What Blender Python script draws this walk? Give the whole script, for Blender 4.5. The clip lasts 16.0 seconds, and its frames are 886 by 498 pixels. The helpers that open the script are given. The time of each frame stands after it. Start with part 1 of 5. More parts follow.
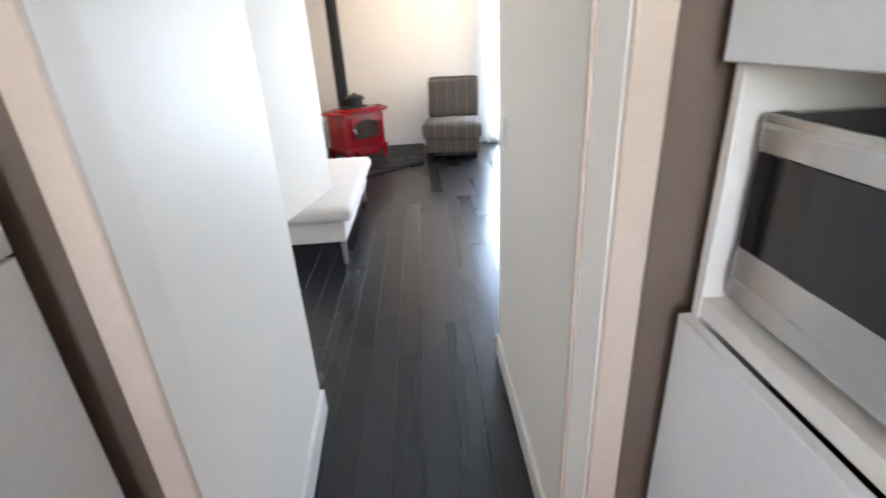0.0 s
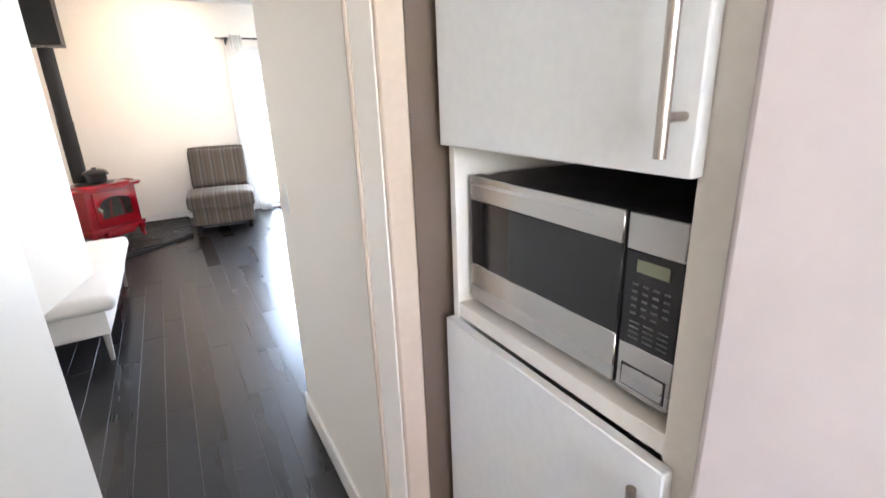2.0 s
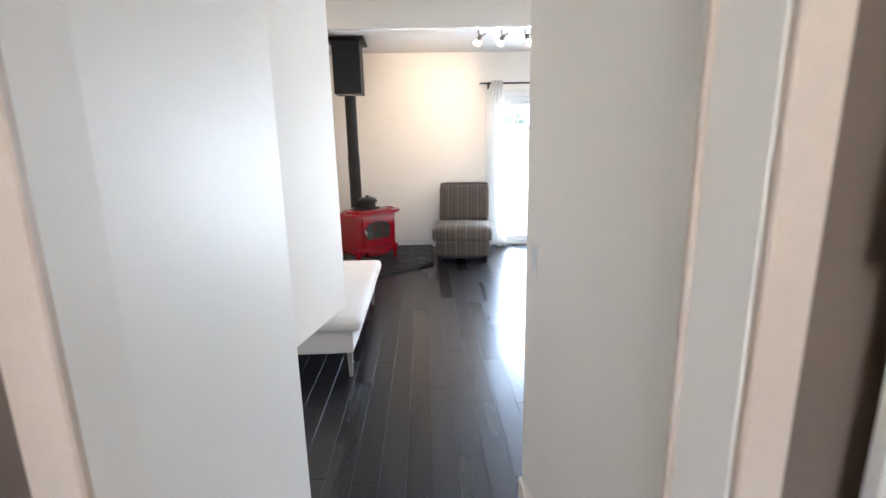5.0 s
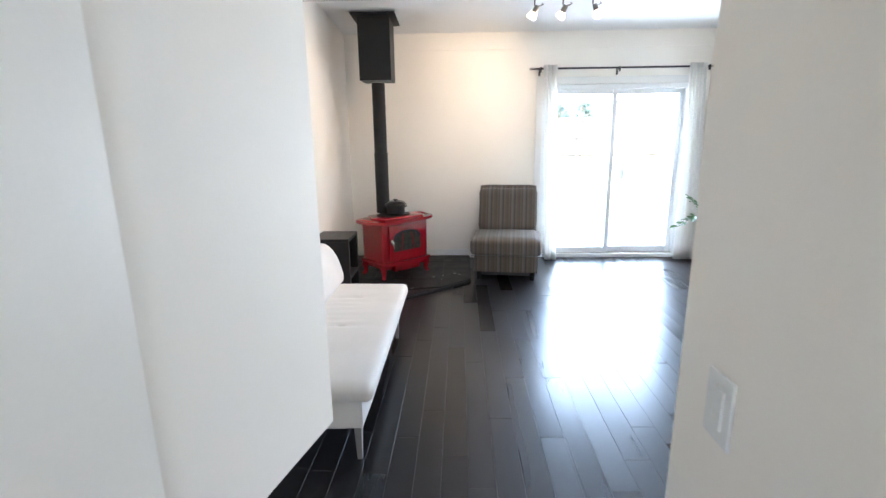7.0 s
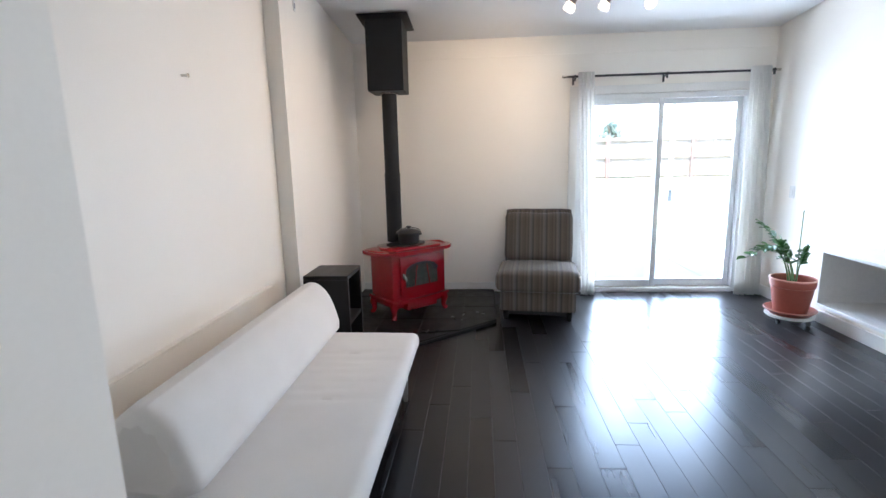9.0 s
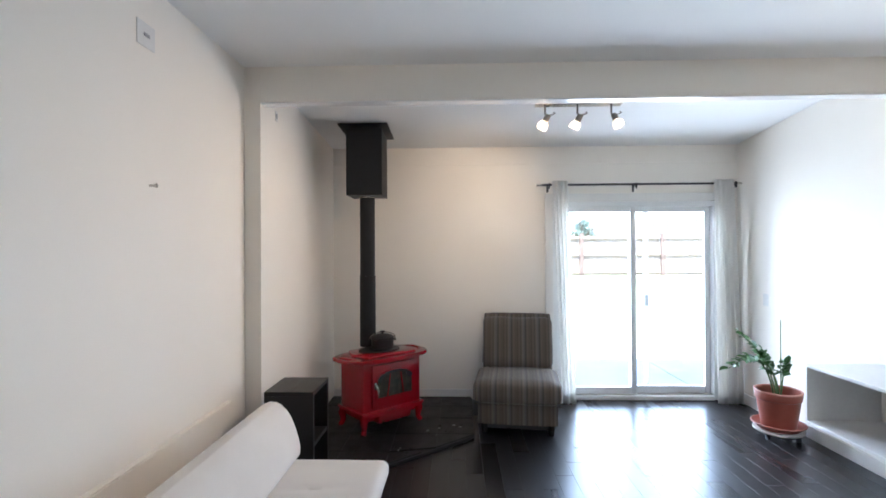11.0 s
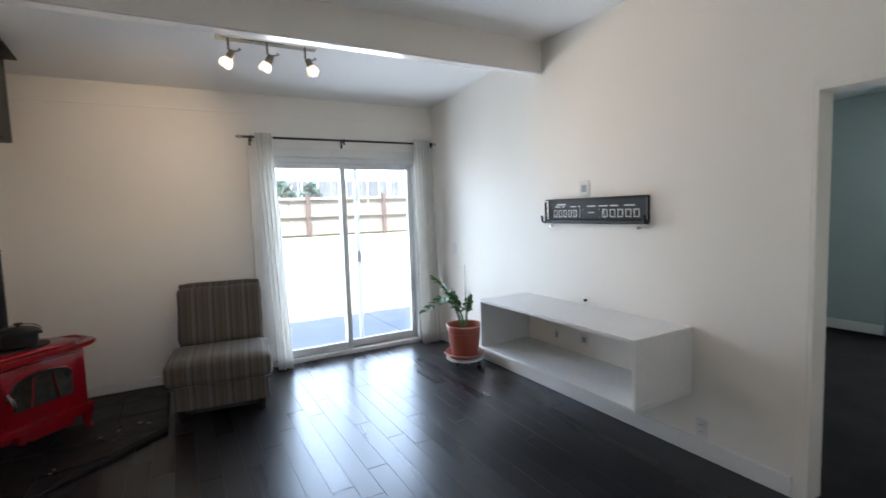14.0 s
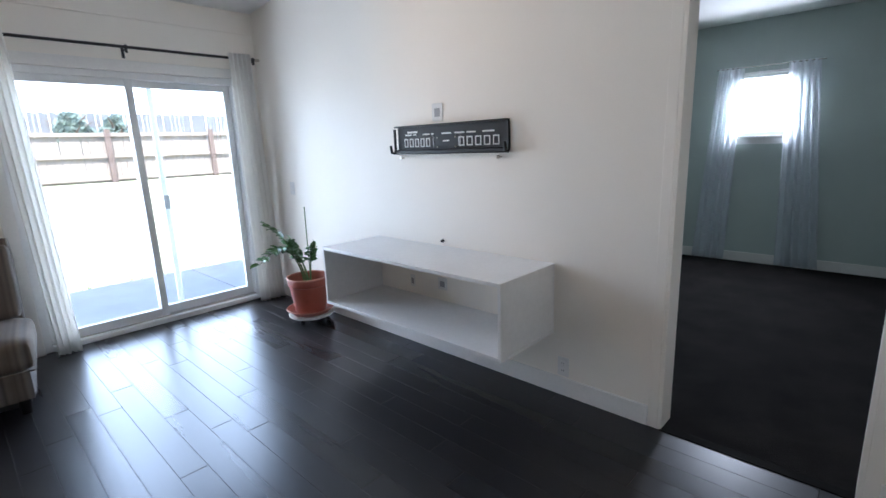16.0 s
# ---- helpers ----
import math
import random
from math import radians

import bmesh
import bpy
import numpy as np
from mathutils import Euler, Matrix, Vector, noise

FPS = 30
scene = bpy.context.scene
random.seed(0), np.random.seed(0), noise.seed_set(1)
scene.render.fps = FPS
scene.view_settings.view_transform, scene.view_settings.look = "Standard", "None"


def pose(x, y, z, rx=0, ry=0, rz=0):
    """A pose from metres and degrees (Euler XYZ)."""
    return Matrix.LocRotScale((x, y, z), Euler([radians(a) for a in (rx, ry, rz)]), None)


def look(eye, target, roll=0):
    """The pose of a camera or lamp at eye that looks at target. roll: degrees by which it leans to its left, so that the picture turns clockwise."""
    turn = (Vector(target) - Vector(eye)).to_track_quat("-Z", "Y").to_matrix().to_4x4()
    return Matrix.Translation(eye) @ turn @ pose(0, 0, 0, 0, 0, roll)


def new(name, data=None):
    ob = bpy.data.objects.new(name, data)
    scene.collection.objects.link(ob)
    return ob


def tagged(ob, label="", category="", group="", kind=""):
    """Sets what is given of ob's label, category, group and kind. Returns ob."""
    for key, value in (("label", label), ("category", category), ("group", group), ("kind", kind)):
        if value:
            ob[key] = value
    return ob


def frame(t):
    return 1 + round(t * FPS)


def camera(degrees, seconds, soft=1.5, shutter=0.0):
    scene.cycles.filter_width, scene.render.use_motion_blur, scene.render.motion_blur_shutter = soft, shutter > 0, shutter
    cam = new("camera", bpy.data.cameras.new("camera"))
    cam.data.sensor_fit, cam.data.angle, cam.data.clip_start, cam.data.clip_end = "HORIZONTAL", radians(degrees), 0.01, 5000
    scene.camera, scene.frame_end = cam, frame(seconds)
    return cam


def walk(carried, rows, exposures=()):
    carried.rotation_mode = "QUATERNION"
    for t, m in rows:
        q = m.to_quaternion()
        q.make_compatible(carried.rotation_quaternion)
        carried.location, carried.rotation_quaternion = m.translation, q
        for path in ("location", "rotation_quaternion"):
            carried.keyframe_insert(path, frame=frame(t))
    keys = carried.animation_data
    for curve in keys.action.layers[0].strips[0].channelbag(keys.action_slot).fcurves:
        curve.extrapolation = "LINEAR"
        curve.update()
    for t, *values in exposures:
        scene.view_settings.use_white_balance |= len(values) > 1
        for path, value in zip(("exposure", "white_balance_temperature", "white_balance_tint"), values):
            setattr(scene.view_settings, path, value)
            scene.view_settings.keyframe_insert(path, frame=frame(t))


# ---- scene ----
cam = camera(85.7, 16.0, soft=1.5, shutter=0.4)
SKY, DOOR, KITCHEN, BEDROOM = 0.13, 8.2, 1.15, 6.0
SPOTS = (3.5, 6.5, 4.0)
EXPOSURES = [(0, 4.9, 5850, 14), (1, 5.03, 5850, 15), (2, 5.15, 6050, 16), (3.5, 4.9, 5900, 14), (4.5, 4.75, 5900, 15), (7, 4.55, 5700, 12), (7.5, 4.42, 5700, 14), (8, 4.27, 5650, 14), (10.5, 3.8, 5650, 13), (12, 3.67, 5900, 13), (12.5, 3.47, 5950, 12), (13, 3.25, 5950, 12), (14, 3.06, 5950, 13), (15, 3.05, 5800, 14), (16, 3.12, 5700, 15)]
PATH = [
    (0, (0.034, 0.415, 1.438), (0.092, 2.243, 0.628), -3.2),
    (0.5, (0.022, 0.368, 1.448), (0.473, 2.141, 0.641), -2.6),
    (1, (-0.005, 0.307, 1.449), (0.72, 1.995, 0.659), -1.8),
    (1.5, (-0.02, 0.261, 1.458), (0.844, 1.912, 0.73), -2.0),
    (2, (-0.036, 0.234, 1.48), (0.89, 1.897, 0.865), -2.2),
    (2.5, (-0.042, 0.23, 1.503), (0.892, 1.934, 1.031), -2.1),
    (3, (-0.069, 0.217, 1.525), (0.798, 1.979, 1.147), -1.3),
    (3.5, (-0.076, 0.25, 1.532), (0.615, 2.092, 1.175), -1.4),
    (4, (-0.06, 0.326, 1.527), (0.368, 2.242, 1.146), -1.5),
    (4.5, (-0.032, 0.42, 1.521), (0.157, 2.365, 1.096), -1.9),
    (7, (-0.069, 1.501, 1.534), (-0.139, 3.446, 1.071), -0.7),
    (7.5, (-0.053, 1.688, 1.462), (-0.175, 3.64, 1.044), -1.5),
    (8, (-0.077, 1.917, 1.44), (-0.238, 3.871, 1.043), -1.4),
    (10.5, (-0.093, 2.368, 1.54), (-0.205, 4.361, 1.412), -0.4),
    (11, (-0.086, 2.364, 1.58), (-0.146, 4.363, 1.59), -0.3),
    (11.5, (-0.048, 2.405, 1.622), (-0.019, 4.404, 1.69), -0.2),
    (12, (-0.005, 2.498, 1.606), (0.168, 4.49, 1.654), -0.7),
    (12.5, (0.111, 2.571, 1.584), (0.46, 4.54, 1.582), -0.9),
    (13, (0.14, 2.593, 1.573), (0.712, 4.508, 1.516), -1.3),
    (13.5, (0.166, 2.571, 1.56), (0.952, 4.407, 1.449), -1.7),
    (14, (0.2, 2.526, 1.528), (1.17, 4.267, 1.363), -1.9),
    (14.5, (0.228, 2.549, 1.5), (1.364, 4.179, 1.266), -2.0),
    (15, (0.277, 2.629, 1.485), (1.55, 4.139, 1.171), -1.9),
    (15.5, (0.408, 2.762, 1.449), (1.774, 4.175, 1.079), -2.0),
    (16, (0.561, 2.932, 1.445), (1.977, 4.278, 1.019), -2.1),
]

walk(cam, [(t, look(e, g, r)) for t, e, g, r in PATH], exposures=EXPOSURES)

# ---- world and light ----
SUN_EL, SUN_AZ = radians(58), radians(200)
world = bpy.data.worlds.new("sky")
scene.world = world
world.use_nodes = True
wn = world.node_tree.nodes
sky = wn.new("ShaderNodeTexSky")
sky.sky_type, sky.sun_disc = "NISHITA", False
sky.sun_elevation, sky.sun_rotation = SUN_EL, SUN_AZ
wn["Background"].inputs["Strength"].default_value = SKY
world.node_tree.links.new(sky.outputs["Color"], wn["Background"].inputs["Color"])


def lamp(name, kind, energy, colour, place, target, **more):
    data = bpy.data.lights.new(name, kind)
    data.energy, data.color = energy, colour
    for key, value in more.items():
        if key == "angle":
            data.angle = value
        if key == "size":
            data.shape, data.size, data.size_y = "RECTANGLE", value[0], value[1]
        if key == "spot":
            data.spot_size, data.spot_blend = radians(value), 1.0
        if key == "spread":
            data.spread = value
        if key == "radius":
            data.shadow_soft_size = value
    ob = new(name, data)
    ob.matrix_world = look(place, target)
    return ob


to_sun = Vector((math.cos(SUN_EL) * math.sin(SUN_AZ), math.cos(SUN_EL) * math.cos(SUN_AZ), math.sin(SUN_EL)))
lamp("sun", "SUN", 2.5, (1.0, 0.95, 0.88), to_sun * 20, (0, 0, 0), angle=radians(0.5))


# ---- materials ----
def material(name, colour, rough=0.5, metal=0.0, second=None, scale=6.0, fine=90.0, bump=0.05, coat=0.0, rough_var=0.08, stretch=(1, 1, 1), emit=None, sheen=0.0, spec=0.5):
    """Two scales of noise vary colour and roughness; fine noise gives relief."""
    m = bpy.data.materials.new(name)
    m.use_nodes = True
    n, l = m.node_tree.nodes, m.node_tree.links
    p = n["Principled BSDF"]
    co = n.new("ShaderNodeTexCoord")
    mp = n.new("ShaderNodeMapping")
    mp.inputs["Scale"].default_value = stretch
    l.new(co.outputs["Object"], mp.inputs["Vector"])
    big = n.new("ShaderNodeTexNoise")
    big.inputs["Scale"].default_value, big.inputs["Detail"].default_value = scale, 4
    small = n.new("ShaderNodeTexNoise")
    small.inputs["Scale"].default_value, small.inputs["Detail"].default_value = fine, 3
    l.new(mp.outputs[0], big.inputs["Vector"])
    l.new(mp.outputs[0], small.inputs["Vector"])
    both = n.new("ShaderNodeMath")
    both.operation = "MULTIPLY_ADD"
    both.inputs[1].default_value = 0.35
    l.new(small.outputs["Fac"], both.inputs[0])
    scaled = n.new("ShaderNodeMath")
    scaled.operation = "MULTIPLY"
    scaled.inputs[1].default_value = 0.65
    l.new(big.outputs["Fac"], scaled.inputs[0])
    l.new(scaled.outputs[0], both.inputs[2])
    ramp = n.new("ShaderNodeValToRGB")
    second = second or tuple(c * 0.9 for c in colour)
    ramp.color_ramp.elements[0].position, ramp.color_ramp.elements[1].position = 0.35, 0.65
    ramp.color_ramp.elements[0].color = (*second, 1)
    ramp.color_ramp.elements[1].color = (*colour, 1)
    l.new(both.outputs[0], ramp.inputs["Fac"])
    l.new(ramp.outputs["Color"], p.inputs["Base Color"])
    rr = n.new("ShaderNodeMapRange")
    rr.inputs["To Min"].default_value, rr.inputs["To Max"].default_value = max(rough - rough_var, 0.02), min(rough + rough_var, 1)
    l.new(big.outputs["Fac"], rr.inputs["Value"])
    l.new(rr.outputs[0], p.inputs["Roughness"])
    p.inputs["Metallic"].default_value = metal
    p.inputs["Coat Weight"].default_value = coat
    p.inputs["Specular IOR Level"].default_value = spec
    p.inputs["Sheen Weight"].default_value = sheen
    if bump:
        b = n.new("ShaderNodeBump")
        b.inputs["Strength"].default_value, b.inputs["Distance"].default_value = bump, 0.004
        l.new(small.outputs["Fac"], b.inputs["Height"])
        l.new(b.outputs[0], p.inputs["Normal"])
    if emit:
        p.inputs["Emission Color"].default_value = (*emit[:3], 1)
        p.inputs["Emission Strength"].default_value = emit[3]
    return m


def glass(name, tint=(1, 1, 1), rough=0.0):
    m = bpy.data.materials.new(name)
    m.use_nodes = True
    n, l = m.node_tree.nodes, m.node_tree.links
    n.remove(n["Principled BSDF"])
    clear, shiny, mix, fr = (n.new("ShaderNodeBsdfTransparent"), n.new("ShaderNodeBsdfGlossy"), n.new("ShaderNodeMixShader"), n.new("ShaderNodeFresnel"))
    clear.inputs["Color"].default_value = (*tint, 1)
    shiny.inputs["Roughness"].default_value = rough
    fr.inputs["IOR"].default_value = 1.45
    l.new(fr.outputs[0], mix.inputs["Fac"])
    l.new(clear.outputs[0], mix.inputs[1])
    l.new(shiny.outputs[0], mix.inputs[2])
    l.new(mix.outputs[0], n["Material Output"].inputs["Surface"])
    return m


def plank_material(name):
    """Espresso laminate: grain along the board, tone by board."""
    m = material(name, (0.0110, 0.0096, 0.0102), 0.285, second=(0.0080, 0.0068, 0.0072), scale=2.0, fine=30, bump=0.02, stretch=(6, 0.6, 1), rough_var=0.03, spec=0.56)
    n, l = m.node_tree.nodes, m.node_tree.links
    p = n["Principled BSDF"]
    # Bluish tint paints the sky's colour into the boards' reflections.
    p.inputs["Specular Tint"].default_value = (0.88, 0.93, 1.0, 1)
    info = n.new("ShaderNodeObjectInfo")
    tone = n.new("ShaderNodeMapRange")
    tone.inputs["To Min"].default_value, tone.inputs["To Max"].default_value = 0.88, 1.15
    l.new(info.outputs["Random"], tone.inputs["Value"])
    hsv = n.new("ShaderNodeHueSaturation")
    old = p.inputs["Base Color"].links[0].from_socket
    l.new(old, hsv.inputs["Color"])
    l.new(tone.outputs[0], hsv.inputs["Value"])
    l.new(hsv.outputs[0], p.inputs["Base Color"])
    # some boards are a little duller than others
    dull = n.new("ShaderNodeMapRange")
    dull.inputs["To Min"].default_value, dull.inputs["To Max"].default_value = -0.025, 0.03
    l.new(info.outputs["Random"], dull.inputs["Value"])
    worn = n.new("ShaderNodeMath")
    worn.operation = "ADD"
    l.new(p.inputs["Roughness"].links[0].from_socket, worn.inputs[0])
    l.new(dull.outputs[0], worn.inputs[1])
    l.new(worn.outputs[0], p.inputs["Roughness"])
    # grain shifts from board to board
    add = n.new("ShaderNodeVectorMath")
    add.operation = "ADD"
    mp = [q for q in n if q.type == "MAPPING"][0]
    co = [q for q in n if q.type == "TEX_COORD"][0]
    sc = n.new("ShaderNodeMath")
    sc.operation = "MULTIPLY"
    sc.inputs[1].default_value = 37.0
    l.new(info.outputs["Random"], sc.inputs[0])
    l.new(co.outputs["Object"], add.inputs[0])
    l.new(sc.outputs[0], add.inputs[1])
    l.new(add.outputs[0], mp.inputs["Vector"])
    return m


def stripe_material(name):
    """Woven upholstery with upright stripes of taupe, grey and brown."""
    m = material(name, (0.2, 0.17, 0.14), 0.9, bump=0.25, fine=420, sheen=0.2)
    n, l = m.node_tree.nodes, m.node_tree.links
    p = n["Principled BSDF"]
    co = [q for q in n if q.type == "TEX_COORD"][0]
    sep = n.new("ShaderNodeSeparateXYZ")
    l.new(co.outputs["Object"], sep.inputs[0])
    mul = n.new("ShaderNodeMath")
    mul.operation = "MULTIPLY"
    mul.inputs[1].default_value = 1 / 0.132
    l.new(sep.outputs["X"], mul.inputs[0])
    fr = n.new("ShaderNodeMath")
    fr.operation = "FRACT"
    l.new(mul.outputs[0], fr.inputs[0])
    ramp = n.new("ShaderNodeValToRGB")
    ramp.color_ramp.interpolation = "LINEAR"
    bands = ((0.02, (0.085, 0.066, 0.052)), (0.16, (0.125, 0.104, 0.085)), (0.27, (0.082, 0.066, 0.056)), (0.38, (0.17, 0.145, 0.12)), (0.5, (0.12, 0.112, 0.108)),
             (0.62, (0.058, 0.048, 0.043)), (0.72, (0.135, 0.112, 0.09)), (0.9, (0.10, 0.082, 0.066)))
    e = ramp.color_ramp.elements
    while len(e) < len(bands):
        e.new(0.5)
    for el, (pos, c) in zip(e, bands):
        el.position, el.color = pos, (0.98 * c[0] + 0.004, 0.92 * c[1] + 0.004, 0.85 * c[2] + 0.004, 1)
    l.new(fr.outputs[0], ramp.inputs["Fac"])
    weave = n.new("ShaderNodeTexNoise")
    weave.inputs["Scale"].default_value = 260
    l.new(co.outputs["Object"], weave.inputs["Vector"])
    mix = n.new("ShaderNodeMixRGB")
    mix.blend_type = "OVERLAY"
    mix.inputs["Fac"].default_value = 0.35
    l.new(ramp.outputs[0], mix.inputs[1])
    l.new(weave.outputs["Fac"], mix.inputs[2])
    l.new(mix.outputs[0], p.inputs["Base Color"])
    return m


def sheer(name, colour, through_light):
    m = bpy.data.materials.new(name)
    m.use_nodes = True
    n, l = m.node_tree.nodes, m.node_tree.links
    n.remove(n["Principled BSDF"])
    d, t, mix, c, mix2 = (n.new("ShaderNodeBsdfDiffuse"), n.new("ShaderNodeBsdfTranslucent"), n.new("ShaderNodeMixShader"), n.new("ShaderNodeBsdfTransparent"), n.new("ShaderNodeMixShader"))
    weave = n.new("ShaderNodeTexNoise")
    weave.inputs["Scale"].default_value = 14
    hue = n.new("ShaderNodeMixRGB")
    hue.inputs[1].default_value, hue.inputs[2].default_value = (*colour, 1), (*[k * 0.93 for k in colour], 1)
    l.new(weave.outputs["Fac"], hue.inputs["Fac"])
    l.new(hue.outputs[0], d.inputs["Color"])
    l.new(hue.outputs[0], t.inputs["Color"])
    mix.inputs["Fac"].default_value = 0.5
    mix2.inputs["Fac"].default_value = through_light
    l.new(d.outputs[0], mix.inputs[1])
    l.new(t.outputs[0], mix.inputs[2])
    l.new(mix.outputs[0], mix2.inputs[1])
    l.new(c.outputs[0], mix2.inputs[2])
    l.new(mix2.outputs[0], n["Material Output"].inputs["Surface"])
    return m


WHITE_WALL = material("white wall paint", (0.87, 0.82, 0.745), 0.55, second=(0.84, 0.79, 0.715), scale=1.2, fine=160, bump=0.05)
CEILING = material("ceiling paint", (0.86, 0.855, 0.84), 0.8, second=(0.835, 0.83, 0.815), scale=1.0, fine=140, bump=0.15)
TRIM = material("white trim paint", (0.82, 0.80, 0.765), 0.35, scale=2.5, fine=60, bump=0.04)
SEMI_GLOSS = material("semi-gloss white paint", (0.80, 0.79, 0.77), 0.14, scale=2, fine=40, bump=0.03)
BROWN_WALL = material("brown wall paint", (0.16, 0.115, 0.085), 0.6, scale=2, fine=150, bump=0.12)
# Casing and bead: the kitchen's warm light is put into both colours.
WARM_LIT_TRIM = material("trim paint with warm light", (0.60, 0.485, 0.385), 0.45, scale=2, fine=70, bump=0.05)
WARM_LIT_BEAD = material("bead paint with warm light", (0.60, 0.50, 0.41), 0.45, scale=2, fine=70, bump=0.05)
BLUE_WALL = material("grey-green wall paint", (0.48, 0.55, 0.52), 0.6, scale=1.5, fine=150, bump=0.12)
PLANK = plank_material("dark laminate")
# Paler than the plank: the light that bevels catch is put into this colour.
BOARD_EDGE = material("board edge with painted glint", (0.055, 0.049, 0.047), 0.38, second=(0.02, 0.018, 0.018), scale=1.5, bump=0.0, spec=0.25)
SUBFLOOR = material("dark joint", (0.012, 0.010, 0.010), 0.5)
DULL_BLACK = material("dull black rubber", (0.008, 0.008, 0.008), 0.9, bump=0.1, spec=0.1)
CARPET = material("dark carpet", (0.022, 0.020, 0.019), 0.98, second=(0.008, 0.0075, 0.0078), scale=3.5, fine=300, bump=0.8, spec=0.08)
CABINET = material("white laminate", (0.74, 0.745, 0.73), 0.42, scale=2, fine=60, bump=0.03)
GLOSS_WHITE = material("glossy white enamel", (0.78, 0.70, 0.69), 0.16, scale=2, fine=20, bump=0.03)
STEEL = material("brushed steel", (0.57, 0.56, 0.545), 0.27, 1.0, second=(0.54, 0.53, 0.515), scale=1.5, fine=60, bump=0.015, stretch=(1, 0.4, 30), rough_var=0.03)
NICKEL = material("satin nickel", (0.60, 0.57, 0.52), 0.24, 1.0, scale=8, fine=80, bump=0.02)
ALUMINIUM = material("brushed aluminium", (0.52, 0.49, 0.45), 0.42, 0.75, scale=10, fine=90, bump=0.03)
DARK_NICKEL = material("dark brushed nickel", (0.20, 0.18, 0.16), 0.3, 1.0, scale=10, fine=90, bump=0.02)
CHROME = material("polished nickel", (0.72, 0.70, 0.66), 0.05, 1.0, scale=8, fine=80, bump=0.0, rough_var=0.02)
HANDLE = material("warm brushed steel", (0.50, 0.45, 0.40), 0.38, 1.0, scale=8, fine=80, bump=0.02)
# White laminate turned cream: the warm light on these boards is in the colour.
WARM_LIT_LAMINATE = material("laminate with warm light", (0.76, 0.725, 0.66), 0.42, scale=2, fine=60, bump=0.03)
BLACK_GLASS = material("black glass", (0.012, 0.012, 0.014), 0.06, scale=4, bump=0.0, rough_var=0.02)
BLACK_PLASTIC = material("black plastic", (0.018, 0.018, 0.019), 0.4, scale=8, bump=0.04)
LCD = material("grey-green display", (0.23, 0.24, 0.16), 0.15, bump=0.0)
KEY_PRINT = material("dim key print", (0.10, 0.10, 0.10), 0.5, bump=0.0)
GREY_PRINT = material("grey print", (0.30, 0.30, 0.30), 0.5, bump=0.0)
BLACK_STEEL = material("black stove paint", (0.012, 0.012, 0.013), 0.5, second=(0.008, 0.008, 0.009), scale=6, fine=160, bump=0.08, spec=0.35)
RED_ENAMEL = material("red enamel", (0.33, 0.004, 0.012), 0.15, second=(0.27, 0.003, 0.009), scale=5, fine=30, bump=0.03, coat=0.25)
SLATE = material("black slate", (0.010, 0.0103, 0.011), 0.45, second=(0.005, 0.005, 0.006), scale=9, fine=70, bump=0.5, rough_var=0.2, spec=0.28)
SOOT_GLASS = material("sooty glass", (0.075, 0.064, 0.046), 0.10, second=(0.018, 0.016, 0.013), scale=7, fine=25, bump=0.02)
IRON = material("black cast iron", (0.008, 0.008, 0.009), 0.42, scale=20, fine=200, bump=0.15)
STRIPE = stripe_material("striped upholstery")
SOFA = material("off-white sofa fabric", (0.74, 0.70, 0.66), 0.85, second=(0.68, 0.64, 0.60), scale=4, fine=300, bump=0.25, sheen=0.2)
DARK_WOOD = material("black-brown veneer", (0.015, 0.0125, 0.012), 0.4, second=(0.010, 0.0085, 0.008), scale=5, fine=40, bump=0.06, stretch=(8, 1, 1), spec=0.3)
MELAMINE = material("white melamine", (0.84, 0.825, 0.80), 0.38, scale=2, fine=40, bump=0.02)
TERRACOTTA = material("terracotta plastic", (0.30, 0.075, 0.048), 0.42, second=(0.26, 0.064, 0.04), scale=9, fine=70, bump=0.06)
PALE_TERRACOTTA = material("pale terracotta edge", (0.52, 0.25, 0.19), 0.5, second=(0.40, 0.15, 0.10), scale=14, fine=90, bump=0.08)
SOIL = material("potting soil", (0.03, 0.022, 0.016), 0.95, scale=40, fine=200, bump=1.0)
LEAF = material("dark green leaf", (0.085, 0.19, 0.05), 0.3, second=(0.04, 0.11, 0.03), scale=12, fine=60, bump=0.05)
STEM = material("green stem", (0.10, 0.17, 0.06), 0.45, scale=20, fine=80, bump=0.05)
PLASTIC_WHITE = material("white plastic", (0.76, 0.75, 0.72), 0.35, scale=4, bump=0.02)
VINYL = material("white vinyl frame", (0.80, 0.80, 0.79), 0.35, scale=3, fine=50, bump=0.02)
PANE = glass("window glass", (0.97, 0.985, 0.98))
BULB = material("lit bulb", (1, 0.9, 0.75), 0.4, bump=0.0, emit=(1.0, 0.72, 0.45, 4.0))
CURTAIN = sheer("white cotton curtain", (0.88, 0.865, 0.83), 0.02)
LAMP_GLASS = sheer("frosted lamp glass", (0.9, 0.88, 0.84), 0.72)
VOILE = sheer("pale blue voile", (0.90, 0.945, 0.98), 0.40)
CONCRETE = material("patio concrete", (0.46, 0.42, 0.37), 0.85, second=(0.38, 0.34, 0.30), scale=2.5, fine=90, bump=0.3)
GRASS = material("lawn", (0.24, 0.27, 0.15), 0.9, second=(0.30, 0.30, 0.20), scale=1.5, fine=60, bump=0.6)
BLADES = material("grass blades", (0.26, 0.30, 0.11), 0.7, second=(0.33, 0.33, 0.15), scale=8, bump=0.0)
FENCE_POST = material("darker fence wood", (0.12, 0.085, 0.068), 0.85, second=(0.085, 0.058, 0.046), scale=4, fine=40, bump=0.4)
